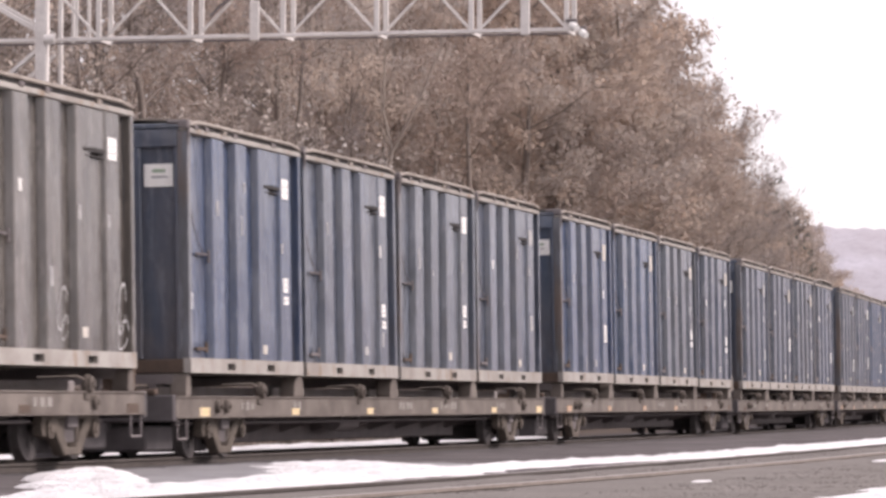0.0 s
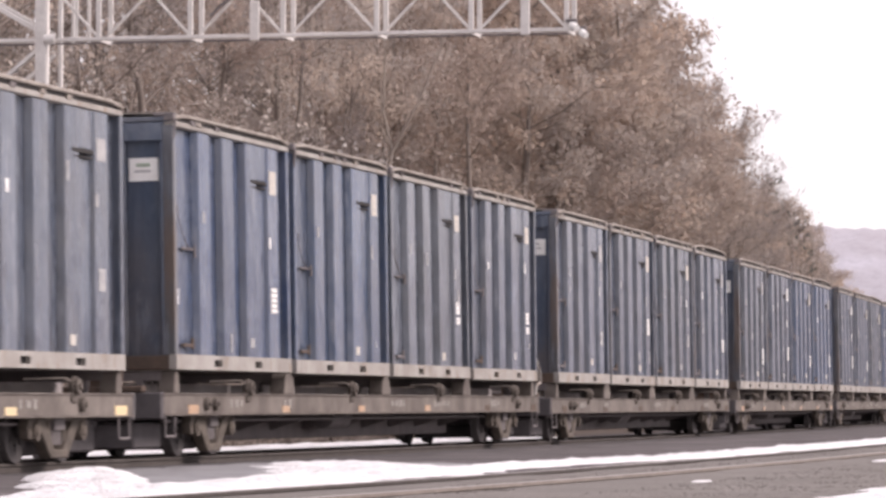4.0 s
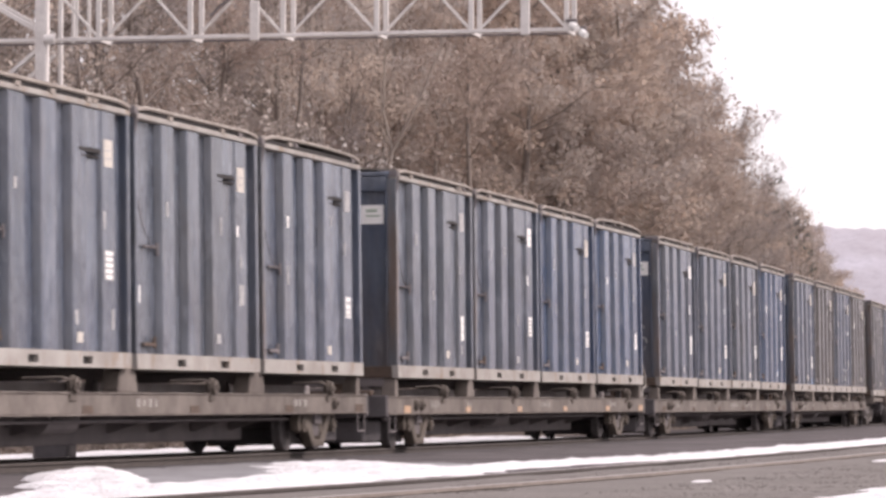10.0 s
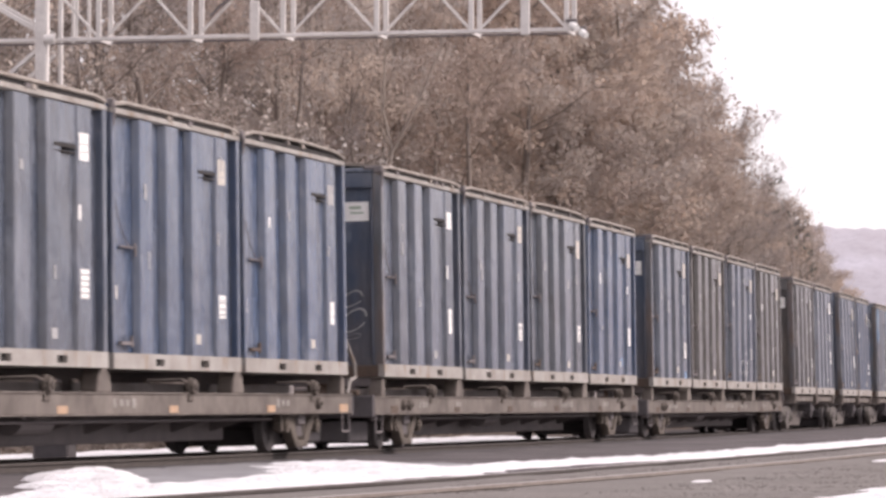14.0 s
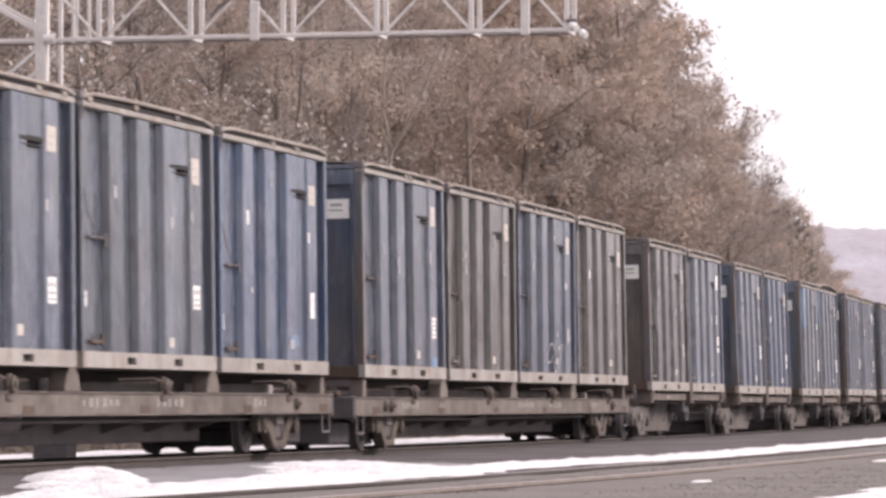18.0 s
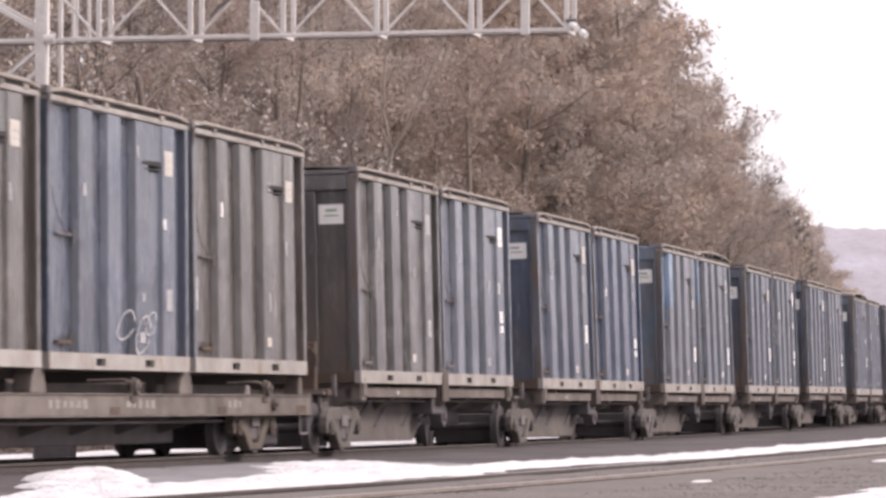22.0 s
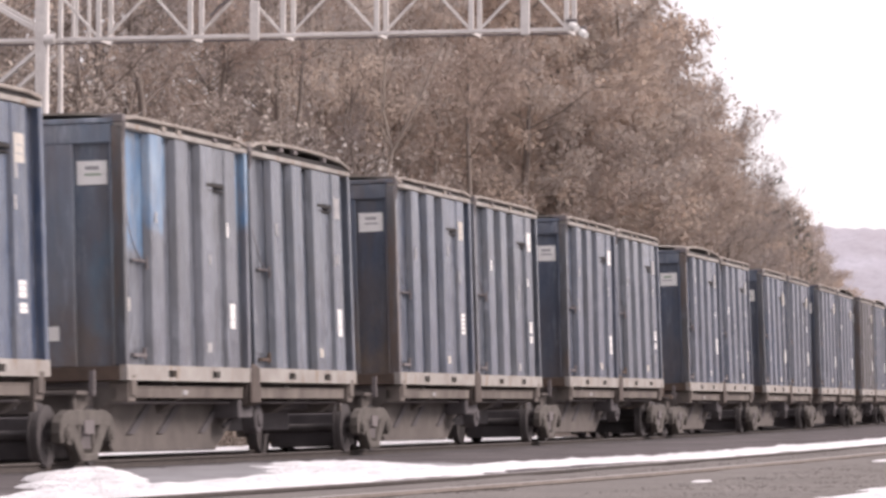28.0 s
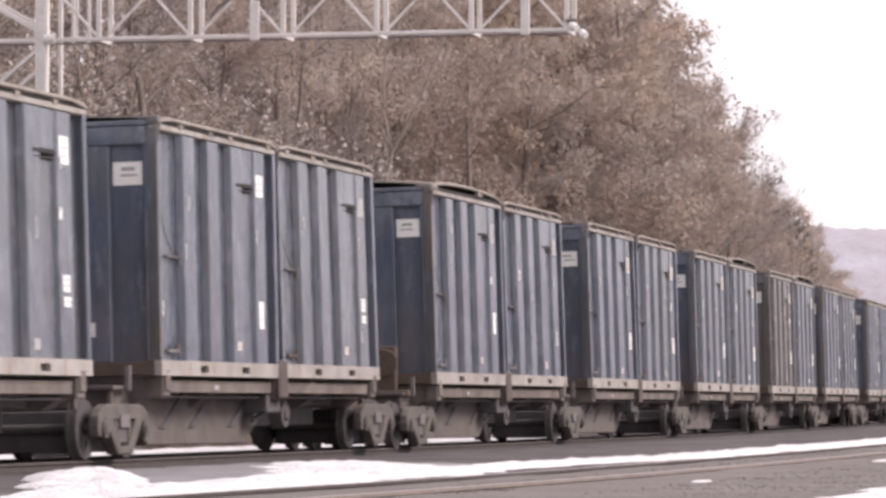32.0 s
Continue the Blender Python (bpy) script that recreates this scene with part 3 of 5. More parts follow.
def scrawl(c, marks):
    """Loose chalk loops on a few boxes."""
    if marks == 4:
        spots = [(3.0, 0.75, 0.16, 0.28), (3.1, 0.5, 0.12, 0.16), (5.45, 0.8, 0.16, 0.34), (5.5, 0.45, 0.2, 0.2)]
        place = lambda u, v, cy, cz: Vector((CW / 2 + 0.006, -CL / 2 + cy + u, cz + v))
    elif marks == 27:
        spots = [(3.2, 0.62, 0.34, 0.2), (3.95, 0.5, 0.3, 0.26), (4.3, 0.66, 0.22, 0.16)]
        place = lambda u, v, cy, cz: Vector((CW / 2 + 0.006, -CL / 2 + cy + u, cz + v))
    elif marks == 21:
        spots = [(0.75, 1.35, 0.16, 0.14), (0.78, 0.98, 0.2, 0.2), (0.75, 0.7, 0.12, 0.05)]
        place = lambda u, v, cx, cz: Vector((cx + u, -CL / 2 + 0.085, cz + v))
    else:
        return
    for a, z, ru, rv in spots:
        v = []
        for k in range(25):
            t = 0.3 * k
            for g in (0.93, 1.07):
                v.append(place(g * ru * math.cos(0.75 * t) * (1 + 0.05 * t), g * rv * math.sin(0.8 * t + 0.3), a, z))
        f = [(2 * k, 2 * k + 1, 2 * k + 3, 2 * k + 2) for k in range(24)]
        part("chalk_scrawl", sheet("chalk_scrawl", v, f, CHALK_MARK, False), CHALK_MARK, c, "loose white chalk loop")


# by container: number plate and its height, front tag and its height, upper placard
MARKS = {4: ("", 0, "", 0, "white"), 5: ("two", 1.3, "white", 1.05, "white"), 6: ("two", 1.05, "cream", 0.95, "white"), 7: ("two", 1.2, "white", 1.0, "white"), 8: ("faint", 1.2, "white", 1.0, "faint"),
         9: ("rows", 1.1, "white", 1.05, "cream"), 10: ("", 0, "cream", 1.1, "cream"), 11: ("two", 1.2, "white", 1.02, "cream"), 12: ("two", 1.15, "white", 1.0, "cream"), 13: ("faint", 1.0, "white", 0.95, "faint"),
         14: ("rows", 1.38, "white", 0.95, "cream"), 15: ("faint", 1.15, "white", 1.05, "cream"), 16: ("box", 1.12, "cream", 0.95, "faint"), 17: ("tall", 0.95, "white", 0.95, "faint"), 18: ("rows", 1.1, "white", 0.92, "white"),
         19: ("box", 0.95, "cream", 1.05, "cream"), 20: ("tall", 1.0, "white", 1.0, "faint"), 21: ("tall", 1.05, "tall", 1.1, "white"), 22: ("box", 0.98, "white", 1.05, "cream"), 23: ("box", 1.05, "white", 0.92, "cream"),
         24: ("tall", 1.1, "white", 0.75, "cream"), 25: ("rows", 0.92, "white", 0.95, "cream"), 26: ("", 0, "pair", 1.3, "cream"), 27: ("faint", 1.0, "", 0, "cream"), 28: ("", 0, "tall", 1.15, "cream"),
         29: ("faint", 1.0, "tall", 1.0, "faint"), 30: ("two", 1.25, "cream", 1.1, "white"), 31: ("tall", 1.2, "white", 0.95, "cream"), 32: ("two", 1.0, "white", 0.95, "cream"), 33: ("tall", 0.98, "cream", 1.05, ""),
         34: ("tall", 1.0, "white", 1.0, "faint"), 35: ("rows", 1.15, "faint", 0.9, "cream"), 36: ("two", 1.1, "cream", 1.0, "white"), 37: ("tall", 0.95, "cream", 0.95, "white"), 38: ("two", 1.15, "cream", 0.9, "faint"),
         39: ("tall", 1.2, "white", 0.7, "faint"), 40: ("faint", 1.0, "white", 0.7, "faint")}
COLOR_WORDS = {"navy": "navy blue", "blue": "faded blue", "slate": "slate blue", "pale": "pale slate", "grey": "grimy blue-grey", "brown": "dirty grey-brown", "dark": "dark charcoal-grey", "bright": "bright blue patched"}


def waste_container(color, end_paint, bulge, first, marks):
    """Ribbed steel waste container: walls, ribs, posts, rails, ends, lid, labels."""
    rnd = random.Random(marks)
    c = new("waste_container")
    P, E = PAINTS[color if color != "bright" else "resprayed" if marks == 33 else "pale"], PAINTS[end_paint]
    words = COLOR_WORDS[color]
    lid_word = "bulging" if bulge > 0.05 else "flat"
    tagged(c, f"{words} ribbed waste container, {lid_word} lid, on rail car", "container", "waste containers on the train")
    for s in (1, -1):
        part("side_wall", shape(f"side_wall|{s}", P, lambda bm: box(bm, *sorted((s * (CW / 2 - RIB), s * (CW / 2 - RIB - 0.05))), -CL / 2 + 0.02, CL / 2 - 0.02, 0.05, 3.555)), P, c)
        for k in range(1, 5):
            mat = PAINTS["resprayed_rib"] if marks == 33 and k == 1 else P
            ob = part("rib", shape(f"rib|{s}", mat, lambda bm: side_rib(bm, 0, s), 0.012), mat, c)
            ob.location = (0, -CL / 2 + k * BAY, 0)
        for e in (-1, 1):
            x0, x1 = sorted((s * (CW / 2 - 0.16), s * (CW / 2 + 0.005)))
            y0, y1 = sorted((e * CL / 2, e * (CL / 2 - 0.13)))
            pm = PAINTS["rusty_post"] if e == -1 and (first or rnd.random() < 0.4) else P
            part("corner_post", shape(f"corner_post|{s}{e}", pm, lambda bm: box(bm, x0, x1, y0, y1, 0.2, 3.505), 0.015), pm, c)
        part("bottom_rail", shape(f"bottom_rail|{s}", RAIL_PAINT, lambda bm: bottom_rail(bm, s)), RAIL_PAINT, c, "dusty pale bottom rail")
        part("top_rail", shape(f"top_rail|{s}", RAIL_PAINT, lambda bm: box(bm, *sorted((s * (CW / 2 - 0.13), s * (CW / 2 + 0.012))), -CL / 2, CL / 2, 3.46, 3.54), 0.012), RAIL_PAINT, c, "dusty pale top rail")
        part("lid_edge", shape(f"lid_edge|{s}{bulge}", LID_EDGE, lambda bm: lid_pipe(bm, s, bulge)), LID_EDGE, c)
        # black strip added as the shade in the gap below the lid
        part("lid_seam", shape(f"lid_seam|{s}", SHADE_AND_BAR, lambda bm: box(bm, *sorted((s * (CW / 2 - 0.09), s * (CW / 2 - 0.012))), -CL / 2 + 0.03, CL / 2 - 0.03, 3.54, 3.61)), SHADE_AND_BAR, c, "dark seam under the lid")
        # black boxes set into the pockets put their inner shade in colour
        for y in (-CL / 2 + 2.055, -CL / 2 + 4.185):
            xa, xb = sorted((s * (CW / 2 - 0.5), s * (CW / 2 - 0.06)))
            pk = part("fork_pocket", shape(f"fork_pocket|{s}", SHADE_AND_BAR, lambda bm: box(bm, xa, xb, -0.2, 0.2, 0.05, 0.15)), SHADE_AND_BAR, c, "dark fork pocket")
            pk.location = (0, y, 0)
    part("lid", shape(f"lid|{bulge}", TARP, lambda bm: lid_mesh(bm, bulge)), TARP, c, "dirty brown lid")
    part("floor", shape("floor_plate", RAIL_PAINT, lambda bm: box(bm, -CW / 2 + 0.1, CW / 2 - 0.1, -CL / 2 + 0.05, CL / 2 - 0.05, 0.01, 0.06)), RAIL_PAINT, c)
    # ends: stiles, header, recessed panels
    for e in (-1, 1):
        yo, yi = e * CL / 2, e * (CL / 2 - 0.1)
        ya, yb = sorted((yo, yi))
        for xa, xb in ((CW / 2 - 0.21, CW / 2 - 0.162), (-0.58, 0.58), (-CW / 2 + 0.162, -CW / 2 + 0.21)):
            part("end_stile", shape(f"end_stile|{e}{xa:.2f}", E, lambda bm: box(bm, xa, xb, ya + 0.004, yb - 0.004, 0.2, 3.255), 0.015), E, c)
        part("end_header", shape(f"end_header|{e}", E, lambda bm: box(bm, -CW / 2 + 0.162, CW / 2 - 0.162, ya + 0.002, yb - 0.002, 3.255, 3.525), 0.015), E, c)
        part("end_sill", shape(f"end_sill|{e}", RUST, lambda bm: box(bm, -CW / 2 + 0.1, CW / 2 - 0.1, ya + 0.002, yb - 0.002, 0.0, 0.2), 0.015), RUST, c)
        part("end_panel", shape(f"end_panel|{e}", E, lambda bm: box(bm, -CW / 2 + 0.1, CW / 2 - 0.1, *sorted((e * (CL / 2 - 0.1), e * (CL / 2 - 0.14))), 0.2, 3.505)), E, c)
        part("end_cap_rail", shape(f"end_cap_rail|{e}", E, lambda bm: box(bm, -CW / 2 + 0.03, CW / 2 - 0.03, *sorted((e * (CL / 2 + 0.012), e * (CL / 2 - 0.09))), 3.527, 3.60), 0.012), E, c)
    if first:
        if marks > 28 and marks % 4 != 3 or marks == 33:
            bm = bmesh.new()
            box(bm, 0.14, 0.34, -CL / 2 - 0.008, -CL / 2 + 0.004, 0.56, 0.76)
            part("tag", bm, WHITE_LABEL, c, "small white plate on the end")
        bm = bmesh.new()
        y = -CL / 2 + 0.09
        box(bm, 0.615, 1.05, y - 0.008, y, 2.69, 3.02)
        sg = part("end_sign", bm, WHITE_LABEL, c, "white end sign with unreadable print")
        for z, w, h in ((2.92, 0.2, 0.05), (2.83, 0.24, 0.03)):
            bm = bmesh.new()
            xx = 0.83 + rnd.uniform(-0.03, 0.03)
            box(bm, xx - w / 2, xx + w / 2, y - 0.011, y - 0.008, z - h / 2, z + h / 2)
            part("print", bm, rnd.choice((CHALK_MARK, GREEN_INK)), sg)
    # cover plate and slot in the fourth bay
    yp = -CL / 2 + 3 * BAY
    part("cover_plate", shape("cover_plate", P, lambda bm: box(bm, CW / 2 - RIB, CW / 2 - 0.018, yp + 0.57, yp + BAY + 0.02, 2.92, 3.455), 0.01), P, c, "flat cover plate over the ribs")
    part("slot_bar", shape("slot_bar", SHADE_AND_BAR, lambda bm: (box(bm, CW / 2 - 0.06, CW / 2 + 0.006, yp + 0.30, yp + BAY - 0.02, 2.86, 2.915), box(bm, CW / 2 - 0.06, CW / 2 + 0.004, yp + 0.34, yp + BAY - 0.05, 2.795, 2.82)), 0.006), SHADE_AND_BAR, c, "dark slot bar")
    part("lower_panel", shape("lower_panel", P, lambda bm: box(bm, CW / 2 - RIB, CW / 2 - 0.055, yp + 0.59, yp + BAY - 0.02, 0.21, 2.8), 0.01), P, c)
    # latch arm and its hose in the first bay
    y0 = -CL / 2 + 0.16
    bm = bmesh.new()
    zl = rnd.uniform(1.55, 1.75)
    box(bm, CW / 2 - 0.09, CW / 2 - 0.05, y0 + 0.4, y0 + 0.98, zl, zl + 0.035)
    rod(bm, (CW / 2 - 0.04, y0 + 0.95, zl - 0.1), (CW / 2 - 0.04, y0 + 0.95, zl + 0.08), 0.022, seg=6)
    soften(bm, 0.008)
    part("latch_arm", bm, SILL_DARK, c, "worn latch arm")
    pts = [Vector((CW / 2 - 0.03, y0 + 0.02 + 0.7 * (i / 8) ** 2, zl + 0.95 - 0.95 * i / 8 - 0.1 * math.sin(3.1 * i / 8))) for i in range(9)]
    part("hose", tube("hose", pts, 0.009, SILL_DARK), SILL_DARK, c)
    bm = bmesh.new()
    box(bm, CW / 2 - 0.08, CW / 2 - 0.03, y0 + 0.3, y0 + 0.85, 0.33, 0.375)
    rod(bm, (CW / 2 - 0.05, y0 + 0.8, 0.3), (CW / 2 - 0.05, y0 + 0.8, 0.46), 0.03, seg=8)
    part("foot_latch", bm, rnd.choice((RUST, SILL_DARK, SILL_DARK)), c, "worn foot latch")
    # clips and litter caught along the lid's edge
    for _ in range(rnd.choice((3, 4, 5))):
        bit = part("lid_clip", shape(f"lid_clip|{rnd.choice((0, 1))}", rnd.choice((SILL_DARK, LID_EDGE)), lambda bm: (box(bm, CW / 2 - 0.04, CW / 2 + 0.03, -0.09, 0.09, 3.525, 3.585), rod(bm, (CW / 2 - 0.02, -0.05, 3.555), (CW / 2 + 0.01, 0.14, 3.655), 0.022, 0.012, seg=6))), LID_EDGE, c)
        yy = rnd.uniform(0.05, 0.95)
        bit.location = (0, -CL / 2 + CL * yy, bulge * math.sin(math.pi * yy) ** 0.7)
    # dark knot of lashing at the front top corner
    def knot(bm):
        box(bm, CW / 2 - 0.12, CW / 2 + 0.03, -0.07, 0.08, 3.515, 3.625)
        rod(bm, (CW / 2, 0.02, 3.255), (CW / 2 + 0.02, 0.0, 3.555), 0.02, 0.035, seg=6)
        rod(bm, (CW / 2 - 0.3, -0.02, 3.605), (CW / 2, 0.0, 3.595), 0.03, 0.045, seg=6)
    kn = part("lashing_knot", shape("lashing_knot", SILL_DARK, knot, 0.015), SILL_DARK, c, "dark lashing knot")
    kn.location = (0, -CL / 2 + rnd.uniform(0.0, 0.06), rnd.uniform(-0.02, 0.03))
    # labels
    yb5 = -CL / 2 + 4 * BAY
    outer, inner = CW / 2, CW / 2 - RIB
    look_of = MARKS.get(marks, ("rows", 1.1, "white", 1.0, "cream"))
    plate, zz, tag, ztag, placard = look_of
    paper = {"white": WHITE_LABEL, "cream": CREAM_LABEL, "faint": CHALK_MARK}
    if placard:
        decal("placard", paper[placard], c, yb5 + 0.28, rnd.uniform(2.86, 2.96), 0.36, rnd.uniform(0.30, 0.38), ((0, 0.1, 0.6, 0.06), (0, -0.2, 0.6, 0.06)), CHALK_MARK, outer)
    if plate == "rows":
        decal("number_plate", CHALK_MARK, c, yb5 + 0.28, zz, 0.36, 0.40, tuple((0.0, v, rnd.uniform(0.7, 0.95), 0.12) for v in (0.4, 0.2, 0.0, -0.2, -0.4)), WHITE_LABEL, outer)
    elif plate == "tall":
        decal("number_plate", WHITE_LABEL, c, yb5 + 0.28, zz, 0.24, rnd.uniform(0.36, 0.46), ((0, 0.2, 0.6, 0.04), (0, -0.15, 0.6, 0.04)), LABEL_INK, outer)
    elif plate == "two":
        decal("number_plate", WHITE_LABEL, c, yb5 + 0.27, zz + 0.1, 0.26, 0.22, ((0, 0.22, 0.6, 0.1), (0, -0.15, 0.7, 0.1)), LABEL_INK, outer)
        decal("number_plate", WHITE_LABEL, c, yb5 + 0.29, zz - 0.14, 0.26, 0.13, ((0, 0, 0.7, 0.14),), LABEL_INK, outer)
    elif plate == "box":
        decal("number_plate", WHITE_LABEL, c, yb5 + 0.28, zz, 0.32, 0.34, ((-0.2, 0.22, 0.3, 0.2), (0.2, 0.22, 0.25, 0.2), (0, -0.1, 0.7, 0.1), (0, -0.34, 0.7, 0.1)), LABEL_INK, outer)
    elif plate == "faint":
        decal("number_plate", CHALK_MARK, c, yb5 + 0.28, zz, 0.26, 0.3, ((0, 0.25, 0.8, 0.1), (0, -0.1, 0.8, 0.1)), LABEL_INK, outer)
    if tag == "pair":
        decal("tag", CREAM_LABEL, c, -CL / 2 + 0.38, ztag + 0.22, 0.36, 0.3, ((0, -0.1, 0.7, 0.12),), CHALK_MARK, inner)
        decal("tag", CREAM_LABEL, c, -CL / 2 + 0.38, ztag - 0.14, 0.34, 0.2, (), CHALK_MARK, inner)
    elif tag:
        decal("tag", CREAM_LABEL if tag == "cream" else WHITE_LABEL, c, -CL / 2 + 0.38, ztag, 0.3, 0.46 if tag == "tall" else rnd.uniform(0.18, 0.24), ((0.1, 0, 0.3, 0.4),), CHALK_MARK, inner)
    decal("tag", CREAM_LABEL if marks % 3 else CHALK_MARK, c, -CL / 2 + 3 * BAY + 0.28, rnd.uniform(0.38, 0.5), 0.22, 0.14, (), LABEL_INK, outer)
    decal("tag", CHALK_MARK if marks % 4 else WHITE_LABEL, c, -CL / 2 + 1 * BAY + 0.24, rnd.uniform(2.2, 2.5), 0.1, rnd.uniform(0.14, 0.22), (), LABEL_INK, outer)
    decal("tag", CHALK_MARK if marks % 3 else WHITE_LABEL, c, yb5 + 0.10, rnd.uniform(1.9, 2.3), 0.09, rnd.uniform(0.14, 0.24), (), LABEL_INK, outer)
    scrawl(c, marks)
    # repaint patches and paint scuffs of their own shape
    for y, z, w, h, x in PATCHES.get(marks, ()):
        sprayed(c, -CL / 2 + y, z, w, h, outer + 0.001 if x else inner + 0.001, marks + y)
    for _ in range(rnd.choice((1, 2, 2))):
        k = rnd.choice((1, 2, 3, 4))
        decal("scuff", CHALK_MARK, c, -CL / 2 + k * BAY + rnd.uniform(0.08, 0.48), rnd.uniform(0.4, 3.1), rnd.uniform(0.05, 0.12), rnd.uniform(0.08, 0.3))
    return c


# ---- running gear ----
def side_frame(bm, s):
    x = s * 1.0
    a, b = x - 0.07, x + 0.07
    prism(bm, [(-1.11, 0.38), (-1.15, 0.52), (-1.11, 0.66), (-0.98, 0.76), (-0.75, 0.82), (0.75, 0.82), (0.98, 0.76), (1.11, 0.66), (1.15, 0.52), (1.11, 0.38), (0.95, 0.38), (0.92, 0.5), (0.83, 0.58), (0.68, 0.61), (-0.68, 0.61), (-0.83, 0.58), (-0.92, 0.5), (-0.95, 0.38)], a, b, "x")
    for e in (-1, 1):
        prism(bm, [(e * 0.86, 0.64), (e * 0.56, 0.66), (e * 0.15, 0.22), (e * 0.31, 0.12)], a - 0.01, b + 0.01, "x")
        prism(bm, [(e * 0.34, 0.68), (e * 0.24, 0.68), (e * 0.24, 0.2), (e * 0.34, 0.2)], a + 0.02, b - 0.02, "x")
    prism(bm, [(-0.34, 0.13), (0.34, 0.13), (0.34, 0.24), (-0.34, 0.24)], a - 0.02, b + 0.02, "x")
    bmesh.ops.translate(bm, verts=bm.verts[:], vec=(0, 0, -0.06))


WHEELSETS = []


def wheel_body(bm):
    for s in (-1, 1):
        rod(bm, (s * 0.69, 0, 0), (s * 0.80, 0, 0), 0.42, 0.41, seg=28)
        rod(bm, (s * 0.66, 0, 0), (s * 0.69, 0, 0), 0.445, seg=28)
    rod(bm, (-1.05, 0, 0), (1.05, 0, 0), 0.08, seg=10)
    for s in (-1, 1):
        for k in range(6):
            t = k * math.pi / 3
            rod(bm, (s * 0.80, 0.2 * math.cos(t), 0.2 * math.sin(t)), (s * 0.815, 0.2 * math.cos(t), 0.2 * math.sin(t)), 0.05, seg=8)


def truck(car, y, cast=TRUCK):
    """Two-axle truck under a car at y along it."""
    t = part("truck", shape("truck", SHADE_STEEL, lambda bm: (box(bm, -0.95, 0.95, -0.2, 0.2, 0.42, 0.68), box(bm, -0.62, 0.62, -0.62, 0.62, 0.1, 0.36)), 0.02), SHADE_STEEL, car)
    t.location = (0, y, 0)
    for s in (-1, 1):
        part("side_frame", shape(f"side_frame|{s}", cast, lambda bm: side_frame(bm, s), 0.012), cast, t, "dusty cast steel side frame")
        def springs(bm):
            for k in (-0.13, 0.0, 0.13):
                rod(bm, (s * 1.0, k, 0.24), (s * 1.0, k, 0.44), 0.055, seg=8)
            box(bm, *sorted((s * 0.9, s * 1.09)), -0.2, 0.2, 0.44, 0.62)
        part("spring_nest", shape(f"spring_nest|{s}", SILL_DARK, springs), SILL_DARK, t)
        for e in (-0.889, 0.889):
            b = part("bearing", shape(f"bearing|{s}", cast, lambda bm: (rod(bm, (s * 0.94, 0, 0.42), (s * 1.11, 0, 0.42), 0.125, seg=14), rod(bm, (s * 1.11, 0, 0.42), (s * 1.13, 0, 0.42), 0.07, seg=10))), cast, t)
            b.location = (0, e, 0)
    for e in (-0.42, 0.42):
        bb = part("brake_beam", shape("brake_beam", SHADE_STEEL, lambda bm: (box(bm, -0.72, 0.72, -0.06, 0.06, 0.2, 0.42), box(bm, -0.1, 0.1, -0.16, 0.16, 0.18, 0.5)), 0.015), SHADE_STEEL, t)
        bb.location = (0, e, 0)
    for e in (-0.889, 0.889):
        w = part("wheelset", shape("wheelset", WHEEL, wheel_body), WHEEL, t)
        w.location = (0, e, 0.42)
        WHEELSETS.append(w)


def coupler(car, y, d):
    def knuckle(bm):
        box(bm, -0.09, 0.09, 0, 0.62, 0.70, 0.88)
        box(bm, -0.17, 0.14, 0.50, 0.72, 0.66, 0.94)
        box(bm, -0.17, -0.06, 0.7, 0.8, 0.66, 0.94)
    c = part("coupler", shape("coupler", RUST, knuckle, 0.02), RUST, car, "rusty coupler")
    c.matrix_basis = pose(0, y, 0, 0, 0, 0 if d > 0 else 180)
    def hose(bm):
        prev = None
        for i in range(8):
            k = i / 7
            pt = Vector((0.35, k * 0.6, 0.66 - 0.32 * math.sin(math.pi * k)))
            if prev:
                rod(bm, prev, pt, 0.022, seg=6)
            prev = pt
    h = part("air_hose", shape("air_hose", SILL_DARK, hose), SILL_DARK, car)
    h.matrix_basis = c.matrix_basis.copy()


DECK = 0.915      # top of the side sill
SEAT = 1.235      # underside of the containers
USEAT = 1.145     # the same on the spine cars
SX = 1.22         # half width over the sills


